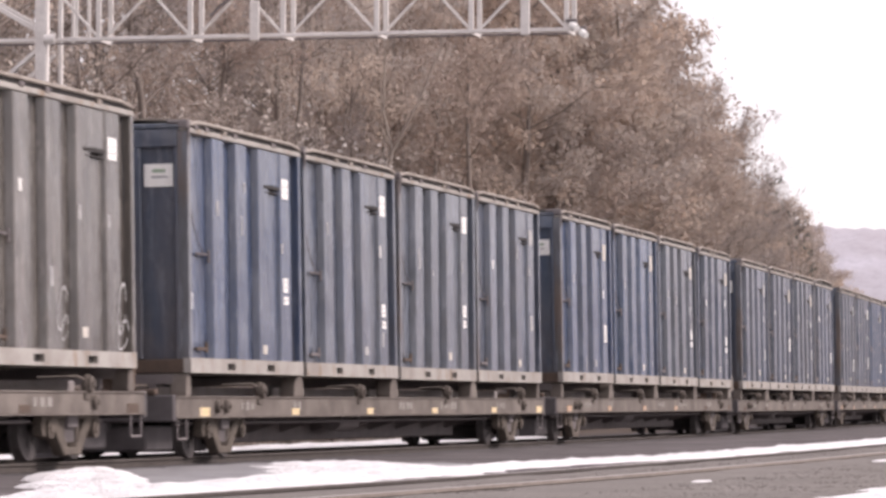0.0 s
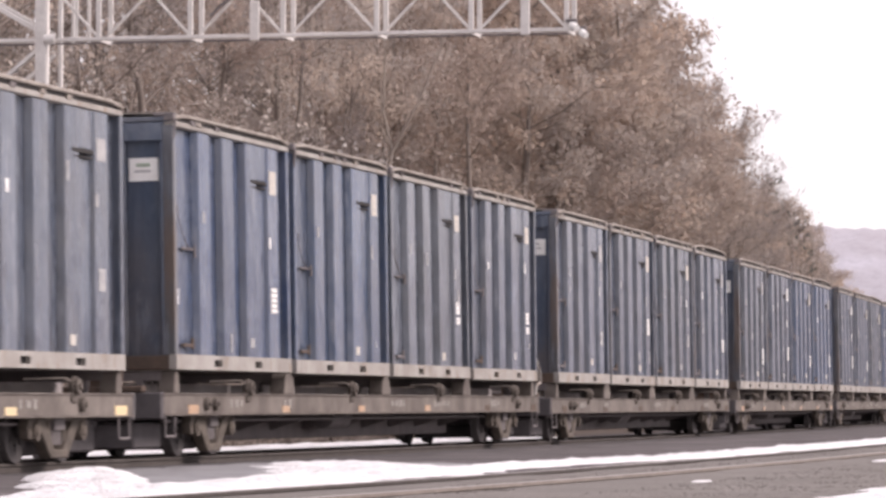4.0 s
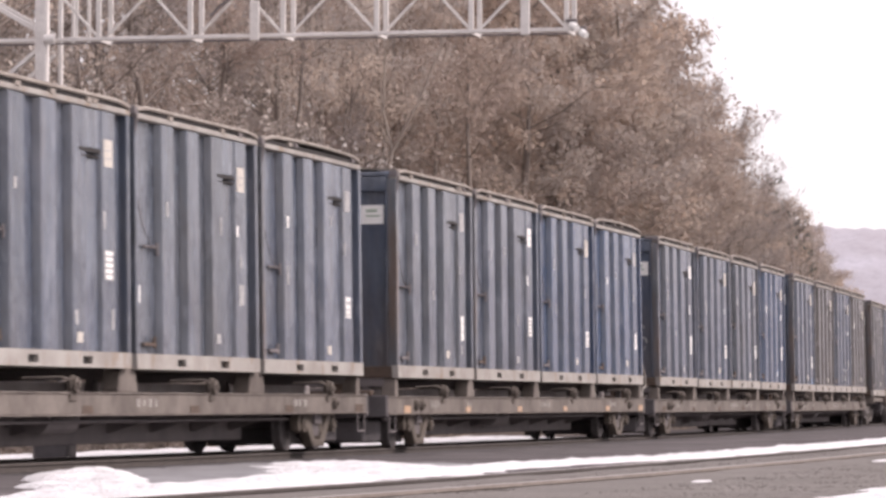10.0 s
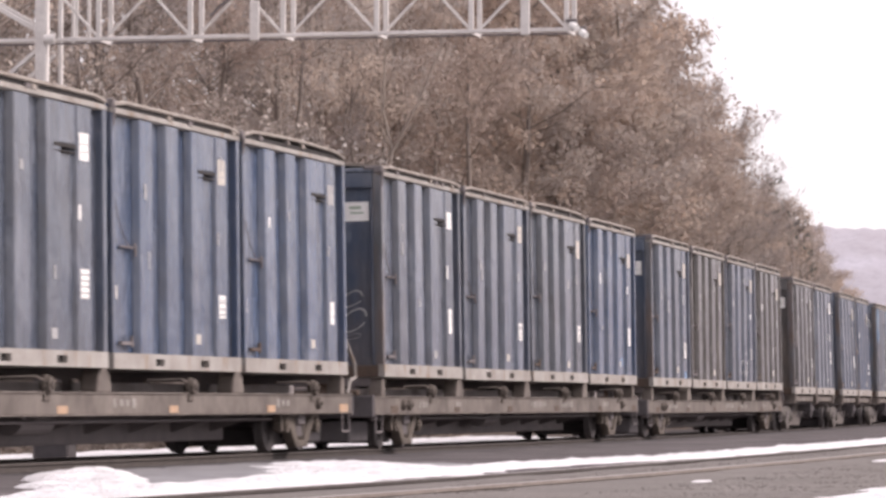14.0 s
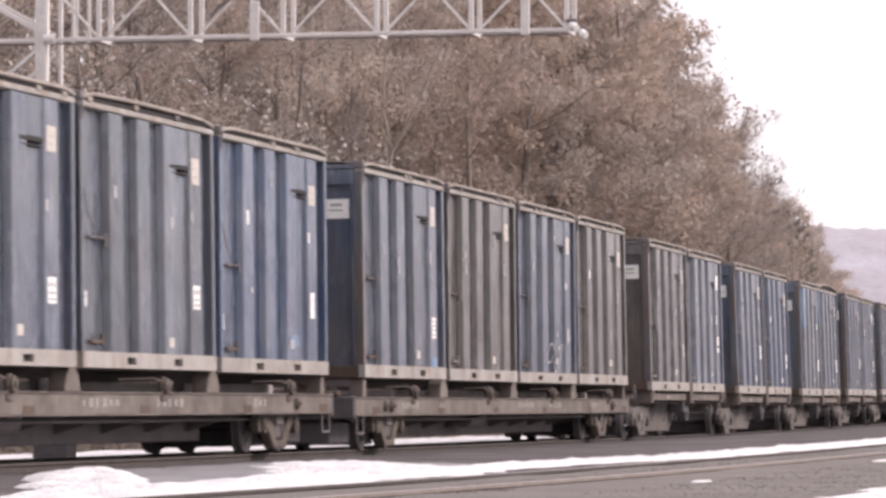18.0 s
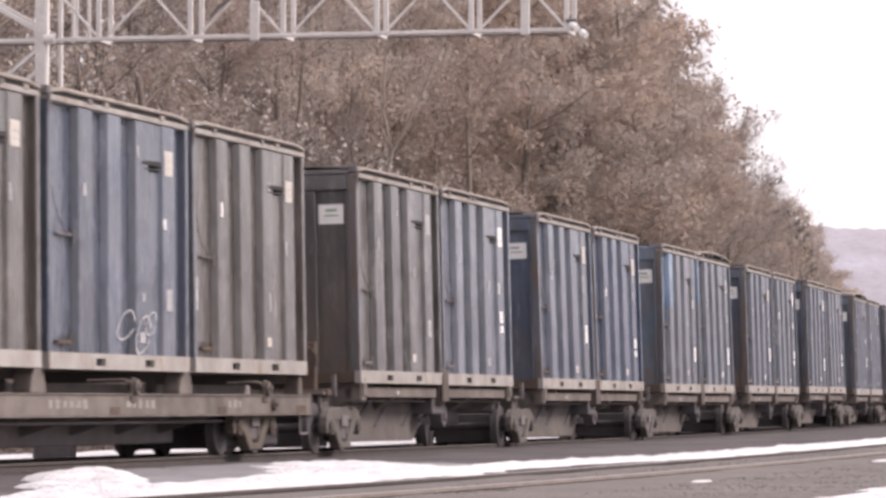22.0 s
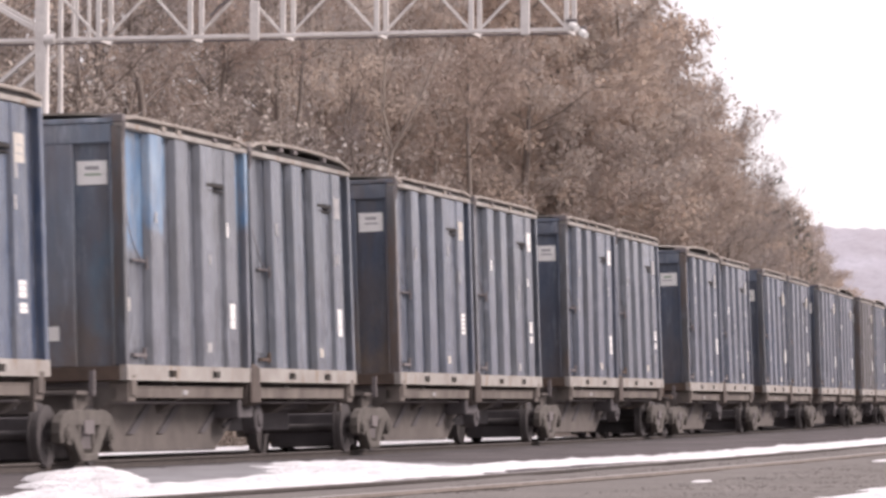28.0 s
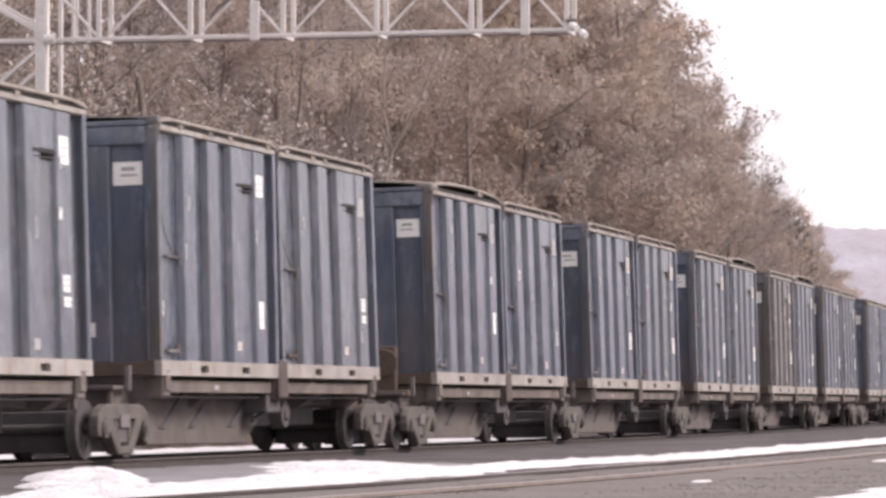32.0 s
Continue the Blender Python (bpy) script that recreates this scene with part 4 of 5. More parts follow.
def flat_car(seed, reflectors, saddle=0.0):
    """Long flat car with side sills, container pedestals, winches and trucks."""
    rnd = random.Random(seed)
    f = new("flat_car")
    tagged(f, "long dusty brown container flat car with steel pedestals", "rail car", "flat cars of the train")
    A, B = -12.95, 12.95
    for s in (-1, 1):
        x0, x1 = sorted((s * SX, s * (SX - 0.09)))
        xa, xb = sorted((s * (SX + 0.02), s * (SX - 0.2)))
        web = part("side_sill", shape(f"side_sill|{s}", SILL, lambda bm: box(bm, x0, x1, A, B, 0.62, DECK - 0.025), 0.006), SILL, f)
        part("flange", shape(f"flange_top|{s}", SILL, lambda bm: box(bm, xa, xb, A, B, DECK - 0.025, DECK), 0.005), SILL, web)
        part("flange", shape(f"flange_low|{s}", SILL, lambda bm: box(bm, xa, xb, A, B, 0.595, 0.62), 0.005), SILL, web)
    part("center_sill", shape("center_sill", SILL_DARK, lambda bm: (box(bm, -0.32, 0.32, A, B, 0.55, 0.86), box(bm, -0.26, 0.26, -8.4, 8.7, 0.2, 0.56)), 0.02), SILL_DARK, f)
    part("center_beam", shape("center_beam", LIFTED_DECK, lambda bm: box(bm, -0.3, 0.3, A + 0.3, B - 0.3, 0.86, SEAT - 0.16), 0.02), LIFTED_DECK, f)
    part("deck", shape("deck", LIFTED_DECK, lambda bm: box(bm, -SX + 0.09, SX - 0.09, A + 0.02, B - 0.02, 0.80, 0.86)), LIFTED_DECK, f)
    # end beams darkened, with the shade between cars in their colour
    for e in (A, B):
        part("end_beam", shape(f"end_beam|{e}", SHADE_STEEL, lambda bm: box(bm, -SX, SX, e - 0.08, e + 0.08, 0.55, 0.93), 0.02), SHADE_STEEL, f, "greasy dark end beam")
    for k in range(9):
        y = -8 + 2 * k
        cb = part("cross_bearer", shape("cross_bearer", SILL_DARK, lambda bm: prism(bm, [(-1.12, 0.6), (-0.3, 0.35), (0.3, 0.35), (1.12, 0.6), (1.12, 0.8), (-1.12, 0.8)], -0.04, 0.04)), SILL_DARK, f)
        cb.location = (0, y, 0)
    # pedestals under the container joints
    stops = [-12.32, -6.29, 0.0, 6.29, 12.32]
    for j, y in enumerate(stops):
        for s in (-1, 1):
            wide = 0.30 + saddle if 0 < j < 4 else 0.12
            def ped(bm):
                x0, x1 = sorted((s * (SX + 0.01), s * (SX - 0.24)))
                r = 0.6 + saddle
                prism(bm, [(-wide, DECK), (wide, DECK), (wide, DECK + 0.05), (wide * (0.4 + r * 0.6), SEAT - 0.08), (wide * r, SEAT - 0.02), (wide * r * 0.85, SEAT), (-wide * r * 0.85, SEAT), (-wide * r, SEAT - 0.02), (-wide * (0.4 + r * 0.6), SEAT - 0.08), (-wide, DECK + 0.05)], x0, x1, "x")
            p = part("pedestal", shape(f"pedestal|{s}{wide}", SILL, ped, 0.012), SILL, f)
            p.location = (0, y, 0)
        def sup(bm):
            box(bm, -SX + 0.2, SX - 0.2, -0.1, 0.1, SEAT - 0.14, SEAT)
            for s in (-0.7, 0.7):
                box(bm, s - 0.06, s + 0.06, -0.08, 0.08, 0.86, SEAT - 0.13)
        b = part("bolster", shape("bolster", SILL_DARK, sup), SILL_DARK, f)
        b.location = (0, y, 0)
    # winches on the sill, with the strap bar that runs to each
    def winch(bm):
        rod(bm, (SX - 0.04, 0, DECK + 0.09), (SX + 0.09, 0, DECK + 0.09), 0.11, seg=14)
        rod(bm, (SX + 0.09, 0, DECK + 0.09), (SX + 0.12, 0, DECK + 0.09), 0.05, seg=10)
        rod(bm, (SX - 0.02, 0, DECK + 0.09), (SX + 0.04, 0, DECK + 0.09), 0.135, seg=14)
        box(bm, SX - 0.05, SX + 0.03, -0.12, 0.12, DECK - 0.12, DECK + 0.02)

    def strap_bar(bm):
        rod(bm, (SX - 0.16, -1.5, DECK + 0.18), (SX - 0.05, -0.25, DECK + 0.2), 0.014, seg=6)
        rod(bm, (SX - 0.05, -0.25, DECK + 0.2), (SX + 0.02, -0.02, DECK + 0.13), 0.02, seg=6)

    def sill_drum(bm):
        rod(bm, (SX, 0, 0.765), (SX + 0.07, 0, 0.765), 0.105, 0.09, seg=14)
        rod(bm, (SX + 0.07, 0, 0.765), (SX + 0.1, 0, 0.765), 0.04, seg=8)
    for y in (-8.7, -2.4, 3.95, 10.4):
        w = part("winch", shape("winch", WINCH, winch, 0.008), WINCH, f, "dark ratchet winch")
        w.location = (0, y + rnd.uniform(-0.1, 0.1), 0)
        part("strap_bar", shape("strap_bar", SILL, strap_bar), SILL, w)
    for y in (-10.9, -10.45, 10.75):
        w = part("sill_drum", shape("sill_drum", WINCH, sill_drum, 0.008), WINCH, f, "dark drum on the sill")
        w.location = (0, y, 0)
    # brake rigging
    part("brake_reservoir", shape("brake_reservoir", SILL_DARK, lambda bm: rod(bm, (0.65, -2.2, 0.55), (0.65, -0.9, 0.55), 0.2, seg=14)), SILL_DARK, f)
    part("brake_pipe", shape("brake_pipe", SILL_DARK, lambda bm: rod(bm, (0.9, -12, 0.52), (0.9, 12, 0.52), 0.025, seg=6)), SILL_DARK, f)
    # end ladder and grab iron
    def stirrup(bm):
        for y in (0, 0.45):
            rod(bm, (SX - 0.02, y, 0.3), (SX - 0.02, y, 0.62), 0.018, seg=6)
        rod(bm, (SX - 0.02, 0, 0.3), (SX - 0.02, 0.45, 0.3), 0.02, seg=6)
    for y in (A + 0.15, B - 0.6):
        st = part("step", shape("step", SILL_DARK, stirrup), SILL_DARK, f)
        st.location = (0, y, 0)
    def grab(bm):
        pts = [(SX - 0.06, -0.12, 1.86), (SX - 0.02, 0.36, 1.42), (SX - 0.02, 0.42, 1.2), (SX - 0.06, 0.2, 1.14), (SX - 0.06, 0.05, 0.92)]
        for a, b in zip(pts, pts[1:]):
            rod(bm, a, b, 0.03, seg=6)
    if reflectors == "orange":
        gr = part("grab_iron", shape("grab_iron", RAIL_PAINT, grab), RAIL_PAINT, f, "bent pale grab iron")
        gr.location = (0, B - 0.12, 0)
    # reflectors and stencils
    for i, y in enumerate([-11.5, -6.5, -1.7, 3.1, 8.1, 12.4]):
        mat = ORANGE if reflectors == "orange" else (YELLOW if reflectors == "yellow" else RUST)
        big = i in (0, 5)
        bm = bmesh.new()
        w, h = (0.5, 0.14) if big else (0.42, 0.105)
        box(bm, SX - 0.002, SX + 0.006, y - w / 2, y + w / 2, 0.68 - h / 2, 0.68 + h / 2)
        part("reflector", bm, mat if rnd.random() < 0.85 else RUST, f, "faded reflective patch")
    for y, n in ((-9.6, rnd.choice((3, 5))), (-6.6, 2), (0.4, rnd.choice((4, 6))), (3.6, rnd.choice((0, 5))), (8.4, 3)):
        if not n:
            continue
        bm = bmesh.new()
        for k in range(n):
            ww, hh = rnd.uniform(0.1, 0.19), rnd.uniform(0.08, 0.14)
            box(bm, SX - 0.002, SX + 0.005, y + 0.27 * k, y + 0.27 * k + ww, 0.77 - hh / 2, 0.77 + hh / 2)
        tagged(part("stencil", bm, STENCIL, f, "worn unreadable white lettering bars"), kind="stuff")
    def stand(bm):
        box(bm, 0.15, 0.6, A - 0.06, A + 0.1, 0.9, 1.62)
        rod(bm, (0.38, A - 0.12, 1.35), (0.38, A - 0.06, 1.35), 0.25, seg=16)
        box(bm, -0.9, 0.95, A - 0.1, A + 0.08, 0.93, 1.02)
    part("brake_stand", shape("flat_brake_stand", RUST, stand, 0.02), RUST, f, "rusty hand brake stand")
    truck(f, -10.0, TRUCK_DARK)
    truck(f, 10.3, TRUCK_DARK)
    for e in (-1, 1):
        dg = part("draft_gear", shape("draft_gear", SHADE_STEEL, lambda bm: (box(bm, -0.75, 0.75, -0.75, 0.55, 0.13, 0.5), box(bm, -0.2, 0.2, -0.9, 0.9, 0.42, 0.6)), 0.03), SHADE_STEEL, f)
        dg.location = (0, e * 12.1, 0)
    coupler(f, A, -1)
    coupler(f, B, 1)
    return f


def spine_unit(seed, lead, tail):
    """Short spine-car unit: deep tapered beam, cross arms and platforms; lead, tail: where its own trucks sit."""
    u = new("spine_car_unit")
    tagged(u, "dusty grey-brown spine car unit with a deep tapered beam", "rail car", "spine cars of the train")
    L2 = 6.15
    def spine(bm):
        prism(bm, [(-6.9, 0.70), (-5.95, 0.66), (-5.15, 0.17), (-0.25, 0.15), (1.05, 0.74), (1.05, 1.0), (-6.9, 1.0)], -0.78, 0.78, "x")
    part("spine_beam", shape("spine_beam", SPINE, spine, 0.02), SPINE, u)
    # rear half of the beam blackened to paint in the shade there
    part("tail_beam", shape("tail_beam", SHADE_STEEL, lambda bm: (box(bm, -0.6, 0.6, 1.05, 6.9, 0.74, 1.0), box(bm, -0.35, 0.35, 1.05, 5.4, 0.42, 0.74)), 0.02), SHADE_STEEL, u, "tail beam blackened for the shade under the car")
    for s in (-1, 1):
        for a, b in ((-L2 + 0.55, -0.35), (0.42, L2 - 0.55)):
            x0, x1 = sorted((s * 1.25, s * 1.10))
            part("side_rail", shape(f"side_rail|{s}{a}", SILL, lambda bm: (box(bm, x0, x1, a, b, 0.92, 1.06), box(bm, *sorted((s * 1.26, s * 1.05)), a, b, 1.06, 1.085)), 0.006), SILL, u)
        for y in (-L2 + 0.3, L2 - 0.3):
            p = part("corner_stand", shape(f"corner_stand|{s}", SILL, lambda bm: (box(bm, *sorted((s * 1.29, s * 1.0)), -0.16, 0.16, 0.86, USEAT), box(bm, *sorted((s * 1.325, s * 1.29)), -0.12, 0.12, 0.94, USEAT + 0.1)), 0.02), SILL, u)
            p.location = (0, y, 0)
        p = part("center_stand", shape(f"center_stand|{s}", STAND_RUST, lambda bm: (box(bm, *sorted((s * 1.29, s * 1.0)), -0.26, 0.26, 0.80, USEAT), prism(bm, [(-0.26, 0.84), (0.26, 0.84), (0.2, USEAT + 0.26), (-0.12, USEAT + 0.30), (-0.22, USEAT + 0.2)], *sorted((s * 1.36, s * 1.292)), "x")), 0.02), STAND_RUST, u, "rusty center stand")
        p.location = (0, 0.03, 0)
        k = part("bracket", shape(f"bracket|{s}", SHADE_STEEL, lambda bm: (box(bm, *sorted((s * 0.8, s * 1.2)), -0.5, 0.25, 0.62, 0.9), beam(bm, (s * 1.0, 0.1, 0.66), (s * 0.95, -0.5, 0.5), 0.07)), 0.02), SHADE_STEEL, u)
        k.location = (0, 0.1, 0)
        for y in (-3.3, -1.9, 0.15):
            g = part("gusset", shape(f"gusset|{s}", SHADE_STEEL, lambda bm: prism(bm, [(-0.1, 0.98), (0.16, 0.98), (-1.0, 0.42), (-1.3, 0.42)], *sorted((s * 0.782, s * 0.81)), "x")), SHADE_STEEL, u)
            g.location = (0, y, 0)
    for y in (-L2 + 0.3, -3.0, 0.03, 3.0, L2 - 0.3):
        a = part("cross_arm", shape("cross_arm", SPINE, lambda bm: prism(bm, [(-1.12, 0.92), (-0.78, 0.7), (0.78, 0.7), (1.12, 0.92), (1.12, 1.08), (-1.12, 1.08)], -0.16, 0.16), 0.015), SPINE, u)
        a.location = (0, y, 0)
        b = part("seat_beam", shape("seat_beam", SILL_DARK, lambda bm: box(bm, -1.0, 1.0, -0.14, 0.14, 1.08, USEAT)), SILL_DARK, u)
        b.location = (0, y, 0)
    res = part("brake_drum", shape("brake_drum", SHADE_STEEL, lambda bm: (rod(bm, (0.80, 0, 0.6), (1.02, 0, 0.6), 0.23, 0.22, seg=20), rod(bm, (1.02, 0, 0.6), (1.06, 0, 0.6), 0.12, 0.09, seg=14)), 0.012), SHADE_STEEL, u, "round dusty brake drum")
    res.location = (0, 1.3, 0)
    def platform(bm):
        box(bm, -0.9, 0.9, 0, 0.75, 0.96, 1.02)
        for x in (-0.8, 0.8):
            box(bm, x - 0.04, x + 0.04, 0.6, 0.68, 0.72, 0.98)
    for e in (-1, 1):
        p = part("end_platform", shape("end_platform", SPINE, platform, 0.01), SPINE, u)
        p.matrix_basis = pose(0, e * 6.3, 0, 0, 0, 0 if e > 0 else 180)
    def pipes(bm):
        rod(bm, (1.05, -6.0, 0.86), (1.05, 6.0, 0.86), 0.02, seg=6)
        box(bm, 0.92, 0.99, -6.6, -6.53, 0.95, 1.3)
    part("brake_pipe", shape("spine_pipe", SILL_DARK, pipes), SILL_DARK, u)
    bm = bmesh.new()
    box(bm, 1.24, 1.262, -3.4, -3.2, 0.965, 1.03)
    part("reflector", bm, CHALK_MARK, u, "faded reflective patch")
    if lead == "truck":
        truck(u, -6.35)
        coupler(u, -7.2, -1)
        def stand(bm):
            box(bm, 0.3, 0.72, -6.86, -6.72, 1.0, 1.85)
            rod(bm, (0.51, -6.9, 1.55), (0.51, -6.86, 1.55), 0.26, seg=16)
            box(bm, -0.85, 0.95, -6.9, -6.7, 0.94, 1.06)
        part("brake_stand", shape("brake_stand", RUST, stand, 0.02), RUST, u, "rusty hand brake stand")
    else:
        truck(u, -7.1)
    if tail:
        truck(u, 7.0)
        coupler(u, 7.35, 1)
    return u


# ---- the train: cars by the place of their first container's front ----
FLATS = [(25.9, 6.24, "brown grey brown brown", "rust"), (53.15, 6.25, "navy slate grey slate", "yellow"), (80.25, 6.325, "navy blue grey slate", "orange"), (107.53, 6.28, "slate slate grey slate", "rust"),
         (134.85, 6.276, "grey slate blue blue", "orange"), (162.2, 6.295, "slate slate grey blue", "rust"), (189.51, 6.33, "slate brown slate brown", "rust"), (-1.4, 6.25, "slate grey brown slate", "rust")]
# pale boxes on the rear units also carry distance haze in their paint
UNITS = [(217.95, 6.2, "dark pale", "truck", False), (233.17, 6.29, "slate blue", "", False), (248.64, 6.26, "bright grey", "", False), (264.0, 6.34, "slate grey", "", False), (279.38, 6.29, "slate pale", "", True),
         (296.0, 6.25, "slate slate", "truck", False), (311.25, 6.26, "slate pale", "", False), (326.5, 6.26, "pale pale", "", False), (341.8, 6.26, "brown pale", "", False), (357.0, 6.26, "pale grey", "", True), (374.0, 6.26, "pale slate", "truck", False), (389.2, 6.26, "grey slate", "", False)]
SINK = {1: -0.03, 2: 0.01, 6: -0.02, 7: -0.04, 8: -0.075, 9: -0.08, 10: -0.05, 11: 0.0}   # how low the springs of a loaded car sit
MOVING = []      # (thing, place along the train, height, lean)


def end_for(color):
    return {"dark": "dark_end", "brown": "brown_end", "bright": "teal_end"}.get(color, "navy_end")


lean_rnd = random.Random(5)
serial = 0
for n_car, (start, step, colors, refl) in enumerate(FLATS[:7]):
    car = flat_car(start * 10, refl, 0.12 if n_car == 3 else 0.0)
    MOVING.append((car, start + 3.02 + 1.5 * step, SINK.get(n_car, 0.0), 0.7))
    for k, col in enumerate(colors.split()):
        serial += 1
        bulge = {16: 0.06, 20: 0.06, 23: 0.04}.get(serial, 0.0)
        c = waste_container(col, end_for(col), bulge, k == 0, serial)
        MOVING.append((c, start + 3.02 + step * k, SEAT + SINK.get(n_car, 0.0), 0.8 + lean_rnd.uniform(-0.25, 0.25)))
for n_car, (start, step, colors, lead, tail) in enumerate(UNITS):
    sink = SINK.get(7 + n_car, -0.03)
    car = spine_unit(start * 10, lead, tail)
    MOVING.append((car, start + 6.15, sink, 1.0))
    for k, col in enumerate(colors.split()):
        serial += 1
        bulge = 0.10 if serial in (34, 39, 44, 46) else 0.0
        e = "rusty_end" if start == 264.0 else end_for(col)
        c = waste_container(col, e, bulge, k == 0, serial)
        MOVING.append((c, start + 3.02 + step * k, USEAT + sink, 1.6 + lean_rnd.uniform(-0.4, 0.5)))
for start, step, colors, refl in FLATS[7:]:
    car = flat_car(77, refl)
    MOVING.append((car, start + 3.02 + 1.5 * step, 0.0, 0.7))
    for k, col in enumerate(colors.split()):
        c = waste_container(col, end_for(col), 0.0, k == 0, 90 + k)
        MOVING.append((c, start + 3.02 + step * k, SEAT, 0.8))

# ---- woods ----


def limb(rng, verts, faces, a, b, r0, r1, seg=5):
    """A tapered limb between two points."""
    d = (b - a).normalized()
    u = d.orthogonal().normalized()
    v = d.cross(u)
    base = len(verts)
    for p, r in ((a, r0), (b, r1)):
        for k in range(seg):
            t = 2 * math.pi * k / seg
            q = p + (u * math.cos(t) + v * math.sin(t)) * r
            verts.append((q.x, q.y, q.z))
    for k in range(seg):
        j = (k + 1) % seg
        faces.append((base + k, base + j, base + seg + j, base + seg + k))


def tree_meshes(seed, height, spread, leaves, leaf_size, leaf_mat, low=0.2, bare=0.42):
    """Trunk with limbs, and a ragged crown of separate small leaves and twigs."""
    rng = random.Random(seed)
    rv = lambda s: Vector((rng.gauss(0, s), rng.gauss(0, s), rng.gauss(0, s)))
    tv, tf, tips = [], [], []
    p = Vector((0, 0, -0.6))
    r = height * 0.011 + 0.03
    n = 8
    stem = []
    for i in range(n):
        q = p + Vector((rng.gauss(0, 0.12), rng.gauss(0, 0.12), height * 0.95 / n + (0.6 / n)))
        limb(rng, tv, tf, p, q, r * (1 - 0.1 * i), r * (1 - 0.1 * (i + 1)), 7)
        stem.append((q, r * (1 - 0.1 * (i + 1))))
        p = q
    for k in range(26):
        z = rng.uniform(low, 0.97)
        q, rr = stem[min(n - 1, int(z * n))]
        q = q - Vector((0, 0, rng.uniform(0, height / n)))
        t = rng.uniform(0, 2 * math.pi)
        reach = spread * (0.45 + 0.75 * math.sin(math.pi * min(1, (1.05 - z) * 1.0)) ** 0.8) * rng.uniform(0.6, 1.1)
        d = Vector((math.cos(t), math.sin(t), rng.uniform(0.35, 1.1))).normalized()
        a, rad = q, max(0.03, rr * 0.45)
        for s in range(3):
            b = a + (d + rv(0.22)).normalized() * reach / 3
            limb(rng, tv, tf, a, b, rad, rad * 0.62, 5)
            for _ in range(2):
                c = b + (d + rv(0.6)).normalized() * reach * 0.32
                limb(rng, tv, tf, b, c, max(0.016, rad * 0.45), 0.01, 4)
                tips.append((b, c))
            a, rad = b, rad * 0.62
        tips.append((a - d * reach * 0.2, a + d * 0.3))
    trunk = sheet("trunk", tv, tf, BARK)
    N = leaves
    gen = np.random.default_rng(seed)
    pick = gen.integers(0, len(tips), N)
    A = np.array([list(t[0]) for t in tips])[pick]
    B = np.array([list(t[1]) for t in tips])[pick]
    k = gen.random((N, 1)) ** 0.5
    C = A + (B - A) * k + gen.normal(0, 0.055 * spread + 0.06, (N, 3))
    u = gen.normal(0, 1, (N, 3))
    u /= np.linalg.norm(u, axis=1, keepdims=True)
    v = np.cross(u, gen.normal(0, 1, (N, 3)))
    v /= np.linalg.norm(v, axis=1, keepdims=True)
    s = leaf_size * gen.uniform(0.5, 1.3, (N, 1))
    twig = gen.random((N, 1)) < bare
    su, sv = np.where(twig, s * 2.6, s), np.where(twig, s * 0.12, s * 0.62)
    P = np.stack([C - u * su, C + v * sv, C + u * su, C - v * sv], 1).reshape(-1, 3)
    crown = bpy.data.meshes.new("crown")
    crown.vertices.add(4 * N)
    crown.vertices.foreach_set("co", P.astype(np.float32).ravel())
    crown.loops.add(4 * N)
    crown.loops.foreach_set("vertex_index", np.arange(4 * N, dtype=np.int32))
    crown.polygons.add(N)
    crown.polygons.foreach_set("loop_start", np.arange(0, 4 * N, 4, dtype=np.int32))
    crown.materials.append(leaf_mat)
    crown.update(calc_edges=True)
    return trunk, crown


TREE_KINDS = []
for i, (h, sp, nl, ls, mat, low) in enumerate([
        (15.0, 3.4, 8000, 0.09, 0, 0.1), (16.5, 3.0, 7600, 0.086, 1, 0.1), (13.0, 3.2, 7400, 0.09, 1, 0.08), (17.5, 3.4, 7000, 0.086, 2, 0.15),
        (11.0, 2.8, 3400, 0.1, 0, 0.06), (8.0, 2.4, 3000, 0.085, 2, 0.04), (5.0, 2.0, 2600, 0.065, 2, 0.02), (3.2, 1.7, 2200, 0.05, 1, 0.0),
        (15.0, 3.4, 10500, 0.112, 0, 0.1), (16.5, 3.0, 10000, 0.108, 1, 0.1), (13.0, 3.2, 10000, 0.108, 1, 0.08), (8.2, 1.3, 220, 0.072, 3, 0.5),
        (16.0, 3.2, 3600, 0.115, 2, 0.15), (14.0, 3.0, 3400, 0.11, 2, 0.12), (13.6, 1.7, 75, 0.17, 4, 0.8)]):
    TREE_KINDS.append((tree_meshes(100 + i, h, sp, nl, ls, LEAVES[mat], low, 0.93 if i in (12, 13) else 0.42), h, mat))
TREE_WORDS = {0: "bare winter tree with russet dry leaves", 1: "bare winter tree with tan dry leaves", 2: "bare grey-brown winter tree with fine twigs", 3: "slender leafless sapling with pale seed heads", 4: "thin tree with sparse dark evergreen tufts"}


def tree(kind, x, y, z, scale, turn):
    (trunk, crown), h, mat = TREE_KINDS[kind]
    shrub = kind in (6, 7)
    t = new("shrub" if shrub else "tree")
    tagged(t, ("leafless brown shrub on the bank" if shrub else TREE_WORDS[mat] + " on the bank"), "shrub" if shrub else "tree", "shrubs on the bank" if shrub else "trees on the wooded bank")
    t.matrix_basis = pose(x, y, z, 0, 0, turn)
    a, b = part("trunk", trunk, BARK, t), part("crown", crown, BARK, t)
    for o in (a, b):
        o.scale = (scale, scale, scale)
    return t


wood = random.Random(11)


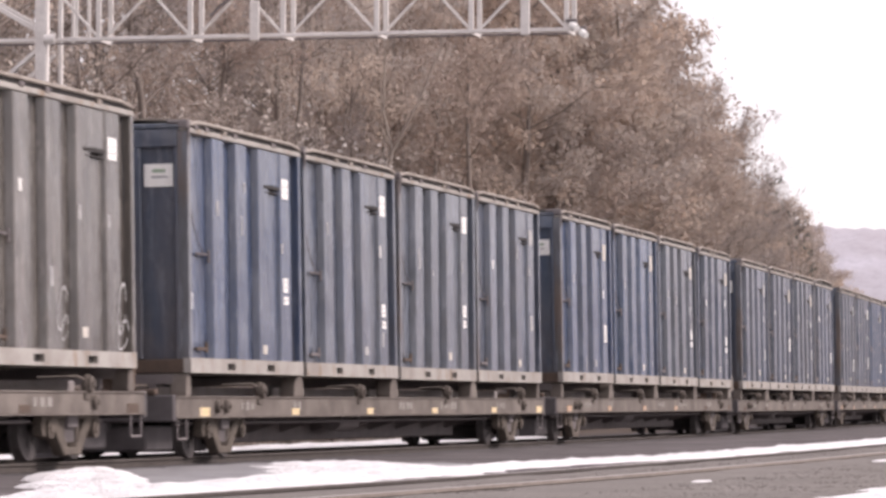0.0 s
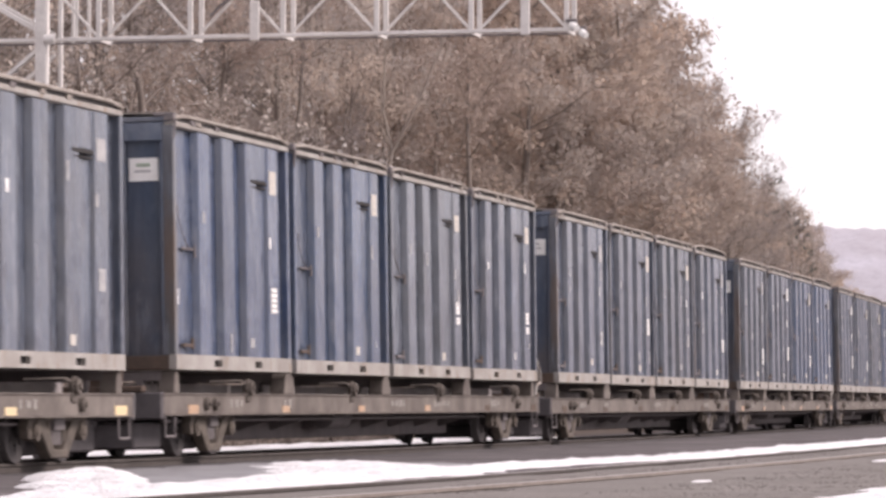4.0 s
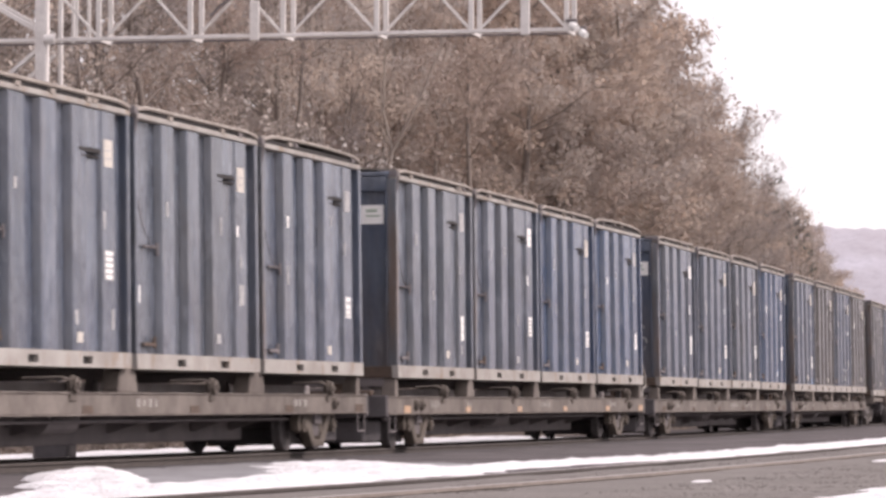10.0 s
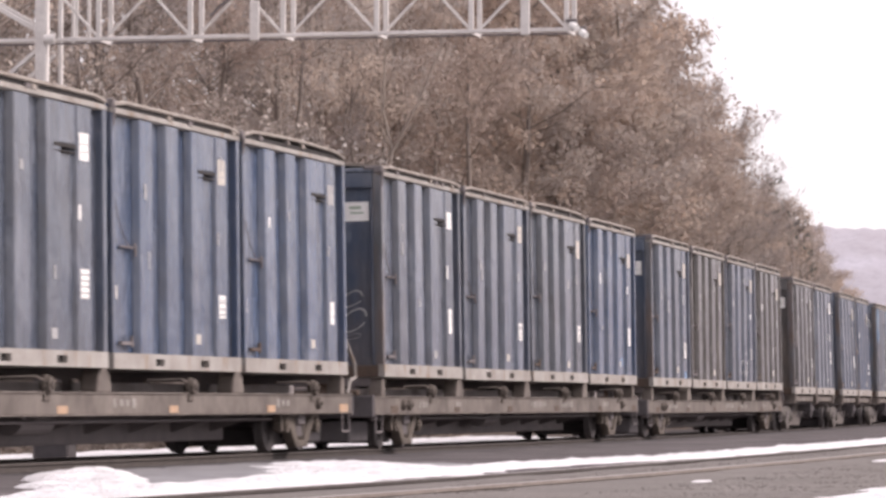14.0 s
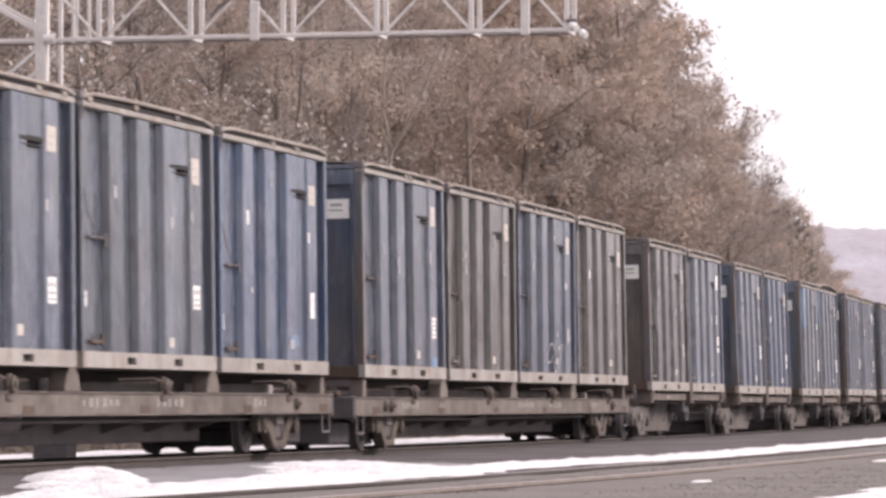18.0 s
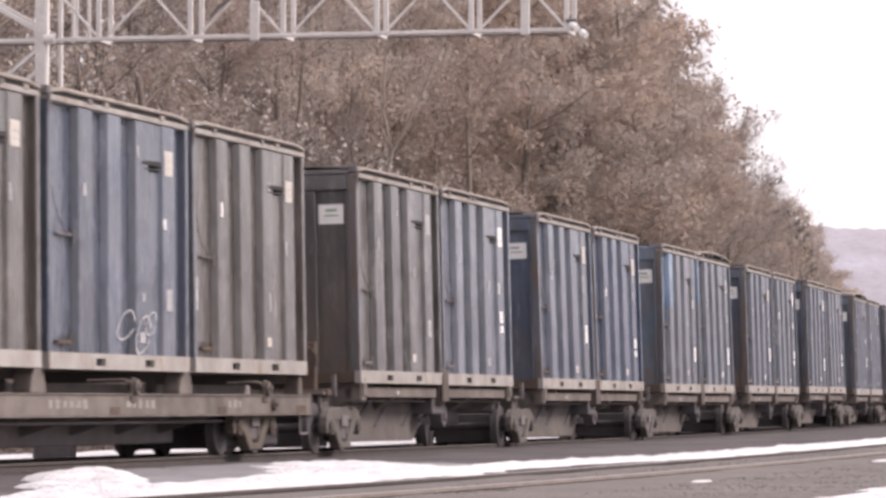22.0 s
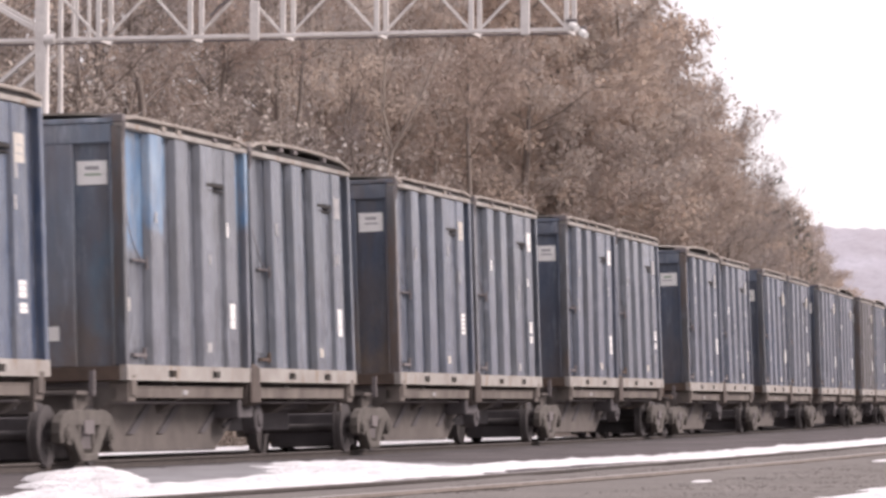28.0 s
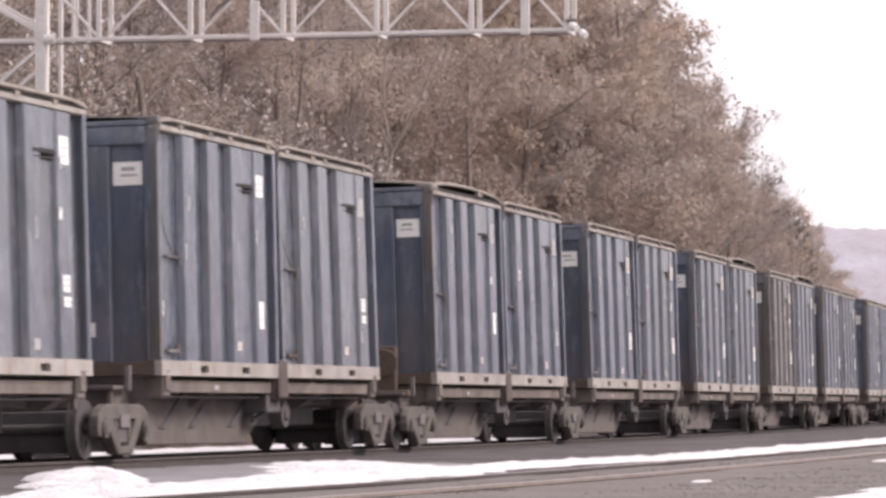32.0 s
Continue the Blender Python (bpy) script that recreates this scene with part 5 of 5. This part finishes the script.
def plant(o, y, kinds, s0, s1):
    o, y = o + wood.uniform(-1.2, 1.2), y + wood.uniform(-1.3, 1.3)
    tree(wood.choice(kinds), bent(o, y), y, ground_z(o, y) - 0.1, wood.uniform(s0, s1), wood.uniform(0, 360))


# edge of the woods, thinning in height down the line
y = 84.0
while y < 350:
    tall = [3, 1, 3, 2, 3, 1] if y < 118 else ([0, 1, 2, 3, 0, 1] if y < 150 else [8, 9, 10, 8])
    k = (1.0 if y < 160 else 1.06) if y < 184 else max(0.8, 1.02 - (y - 192) / 120)
    b = bank(y) + (0.8 if y > 170 else 0)
    plant(-28.8 - b, y, tall, 0.9 * k, 1.1 * k)
    plant(-33 - b, y + 2.2, tall, 0.9 * k, 1.12 * k)
    if y < 310:
        plant(-38 - b, y + 0.8, tall, 0.9 * k, 1.12 * k)
        plant(-45 - b, y + 2.3, tall, 0.95 * k, 1.12 * k)
    if y > 165:
        plant(-28.4 - b, y + 1.5, [12, 13], k * 0.86, k * 1.02)
    y += 4.4 if y < 150 else 4.8
y = 80.0
while y < 370:
    plant(-27.6 - bank(y), y, [5, 6, 6, 7], 0.7, 1.05)
    if y < 200:
        plant(-31 - bank(y), y + 1, [4, 5, 5, 6], 0.8, 1.1)
    y += 3.0 if y < 180 else 3.8
for y in (302, 309, 316, 324, 332, 341, 350, 360):
    plant(-27.6, y, [8, 9, 10], 0.68, 0.84)
    plant(-29.2, y + 2, [8, 9, 10], 0.72, 0.9)
for y in (150, 154, 158, 161, 164, 166):
    plant(-31.5, y, [8, 9], 1.12, 1.24)
for y, o in ((169, -31), (172, -30.6), (175, -31), (178, -31), (181, -31), (184, -31.4)):
    plant(o, y, [8, 9], 1.06, 1.2)
for i in range(30):
    y = 82 + 1.6 * i
    plant(-25.6 - bank(y), y, [11], 1.0, 1.4)

for i in range(56):
    y = 62 + 1.25 * i
    plant(-31.3, y, [6, 7, 7], 0.6, 0.95)

for y, o, k in ((226, -28.0, 1.05), (233, -27.6, 0.99), (241, -27.2, 0.93), (250, -26.8, 0.86)):
    plant(o, y, [14], k, k)


def leaning_stem(o, y):
    """A slim pale trunk that forks high above the ground."""
    rng = random.Random(3)
    v, f = [], []
    pts = [Vector((-1.3, 0, -0.4)), Vector((-0.9, 0, 4.0)), Vector((-0.55, 0, 7.4)), Vector((-0.05, 0.1, 9.6)), Vector((0.9, 0.2, 11.4)), Vector((1.7, 0.3, 13.4))]
    for i, (a, b) in enumerate(zip(pts, pts[1:])):
        limb(rng, v, f, a, b, 0.11 - 0.016 * i, 0.094 - 0.016 * i, 7)
    fork = [Vector((-0.05, 0.1, 9.6)), Vector((-0.35, 0, 11.0)), Vector((-0.3, 0.1, 13.0))]
    for i, (a, b) in enumerate(zip(fork, fork[1:])):
        limb(rng, v, f, a, b, 0.06 - 0.015 * i, 0.045 - 0.015 * i, 6)
    for p in pts[2:] + fork[1:]:
        for _ in range(3):
            limb(rng, v, f, p, p + Vector((rng.uniform(-1, 1), rng.uniform(-0.5, 0.5), rng.uniform(0.4, 1.6))), 0.025, 0.01, 4)
    t = new("tree")
    tagged(t, "slim pale leafless tree leaning on the bank", "tree", "trees on the wooded bank")
    t.matrix_basis = pose(bent(o, y), y, ground_z(o, y), 0, 0, 0)
    part("trunk", sheet("leaning_trunk", v, f, PALE_BARK), PALE_BARK, t)


leaning_stem(-31.6, 126)

# ---- loose ballast ----


def stones(name, count, o0, o1, y0, y1, size, label, seed):
    """Loose stones, one joined heap of five-sided lumps."""
    gen = np.random.default_rng(seed)
    rng = random.Random(seed)
    v, f = [], []
    for _ in range(count):
        o = gen.uniform(o0, o1)
        y = y0 + (y1 - y0) * gen.random() ** 1.5
        s = size * gen.uniform(0.5, 1.25)
        z = ground_z(o, y)
        base = len(v)
        a0 = gen.uniform(0, 6.28)
        for k in range(5):
            t = a0 + k * 1.2566
            r = s * gen.uniform(0.7, 1.1)
            v.append((bent(o, y) + r * math.cos(t), y + r * math.sin(t), z - 0.01))
        for k in range(5):
            t = a0 + k * 1.2566 + 0.5
            r = s * gen.uniform(0.35, 0.7)
            v.append((bent(o, y) + r * math.cos(t), y + r * math.sin(t), z + s * gen.uniform(0.15, 0.4)))
        for k in range(5):
            j = (k + 1) % 5
            f.append((base + k, base + j, base + 5 + j, base + 5 + k))
        f.append(tuple(base + 5 + k for k in range(5)))
    ob = new(name, sheet(name, v, f, STONE_MIX, smooth=False))
    return tagged(ob, label, "ballast", kind="stuff")


_sm = Mat("mixed_ballast_stones", rough=0.9, spec=0.2)
_isl = _sm.geo.outputs["Random Per Island"]
_c = _sm.mix(_sm.ramp(_isl, 0, 0.7), (0.165, 0.151, 0.139), (0.21, 0.193, 0.179))
_c = _sm.mix(_sm.ramp(_isl, 0.93, 1.0), _c, (0.36, 0.335, 0.32))
_fine = _sm.noise((40, 40, 40), 0, 3, world_space=True)
_sm.color(_sm.mix(_sm.times(_sm.ramp(_fine, 0.45, 0.7), 0.3), _c, (0.14, 0.127, 0.118))).bump(_fine, 0.4, 0.01)
STONE_MIX = _sm.m
stones("ballast_stones", 9000, -7.8, -4.4, 28, 85, 0.015, "grey crushed stone ballast beside the near track", 3)
stones("ballast_stones", 1800, -9.8, -8.8, 31, 70, 0.017, "grey crushed stones between the near rails", 4)
for _o, _y, _w, _l in ((-7.8, 41.4, 0.15, 0.5), (-7.7, 56.3, 0.19, 0.8)):
    snow_sheet("snow_patch", _o - 0.5, _o + 0.5, _y - 1.6, _y + 1.6, 0.07, 0.1, lambda o, y: oval(o, y, _o, _y, _w, _l) - 0.45, 0.02, "small leftover patch of white snow on ballast")

# ---- the run of the train ----
RUN_T = [0, 4, 8, 12, 16, 20, 24, 28, 32]
RUN_S = [0.1, 27.88, 55.52, 83.63, 112.13, 140.88, 169.55, 198.49, 227.69]


def run(t):
    """Metres that the train has come by t seconds: a natural cubic through the table."""
    n = len(RUN_T)
    h = 4.0
    a = np.zeros((n, n))
    b = np.zeros(n)
    a[0, 0] = a[-1, -1] = 1
    for i in range(1, n - 1):
        a[i, i - 1:i + 2] = h, 4 * h, h
        b[i] = 6 * (RUN_S[i + 1] - 2 * RUN_S[i] + RUN_S[i - 1]) / h
    m = np.linalg.solve(a, b)
    j = min(n - 2, int(t / h))
    d = t - RUN_T[j]
    return RUN_S[j] + d * ((RUN_S[j + 1] - RUN_S[j]) / h - h * (2 * m[j] + m[j + 1]) / 6) + d * d * m[j] / 2 + d ** 3 * (m[j + 1] - m[j]) / (6 * h)


def motions():
    for ob, place, z, lean in MOVING:
        rows = []
        for k in range(17):
            t = 2.0 * k
            y = place - run(t)
            rows.append((t, pose(bent(TRAIN_X, y), y, z + grade(y), 0, 0, heading(y)) @ pose(0, 0, 0, 0, -lean, 0)))
        walk(ob, rows)
    steps = [i / 15 for i in range(481)]
    turn = [(t, run(t) / 0.42) for t in steps]
    for w in WHEELSETS:
        at = w.location.copy()
        walk(w, [(t, Matrix.LocRotScale(at, Euler((a, 0, 0)), None)) for t, a in turn])


motions()
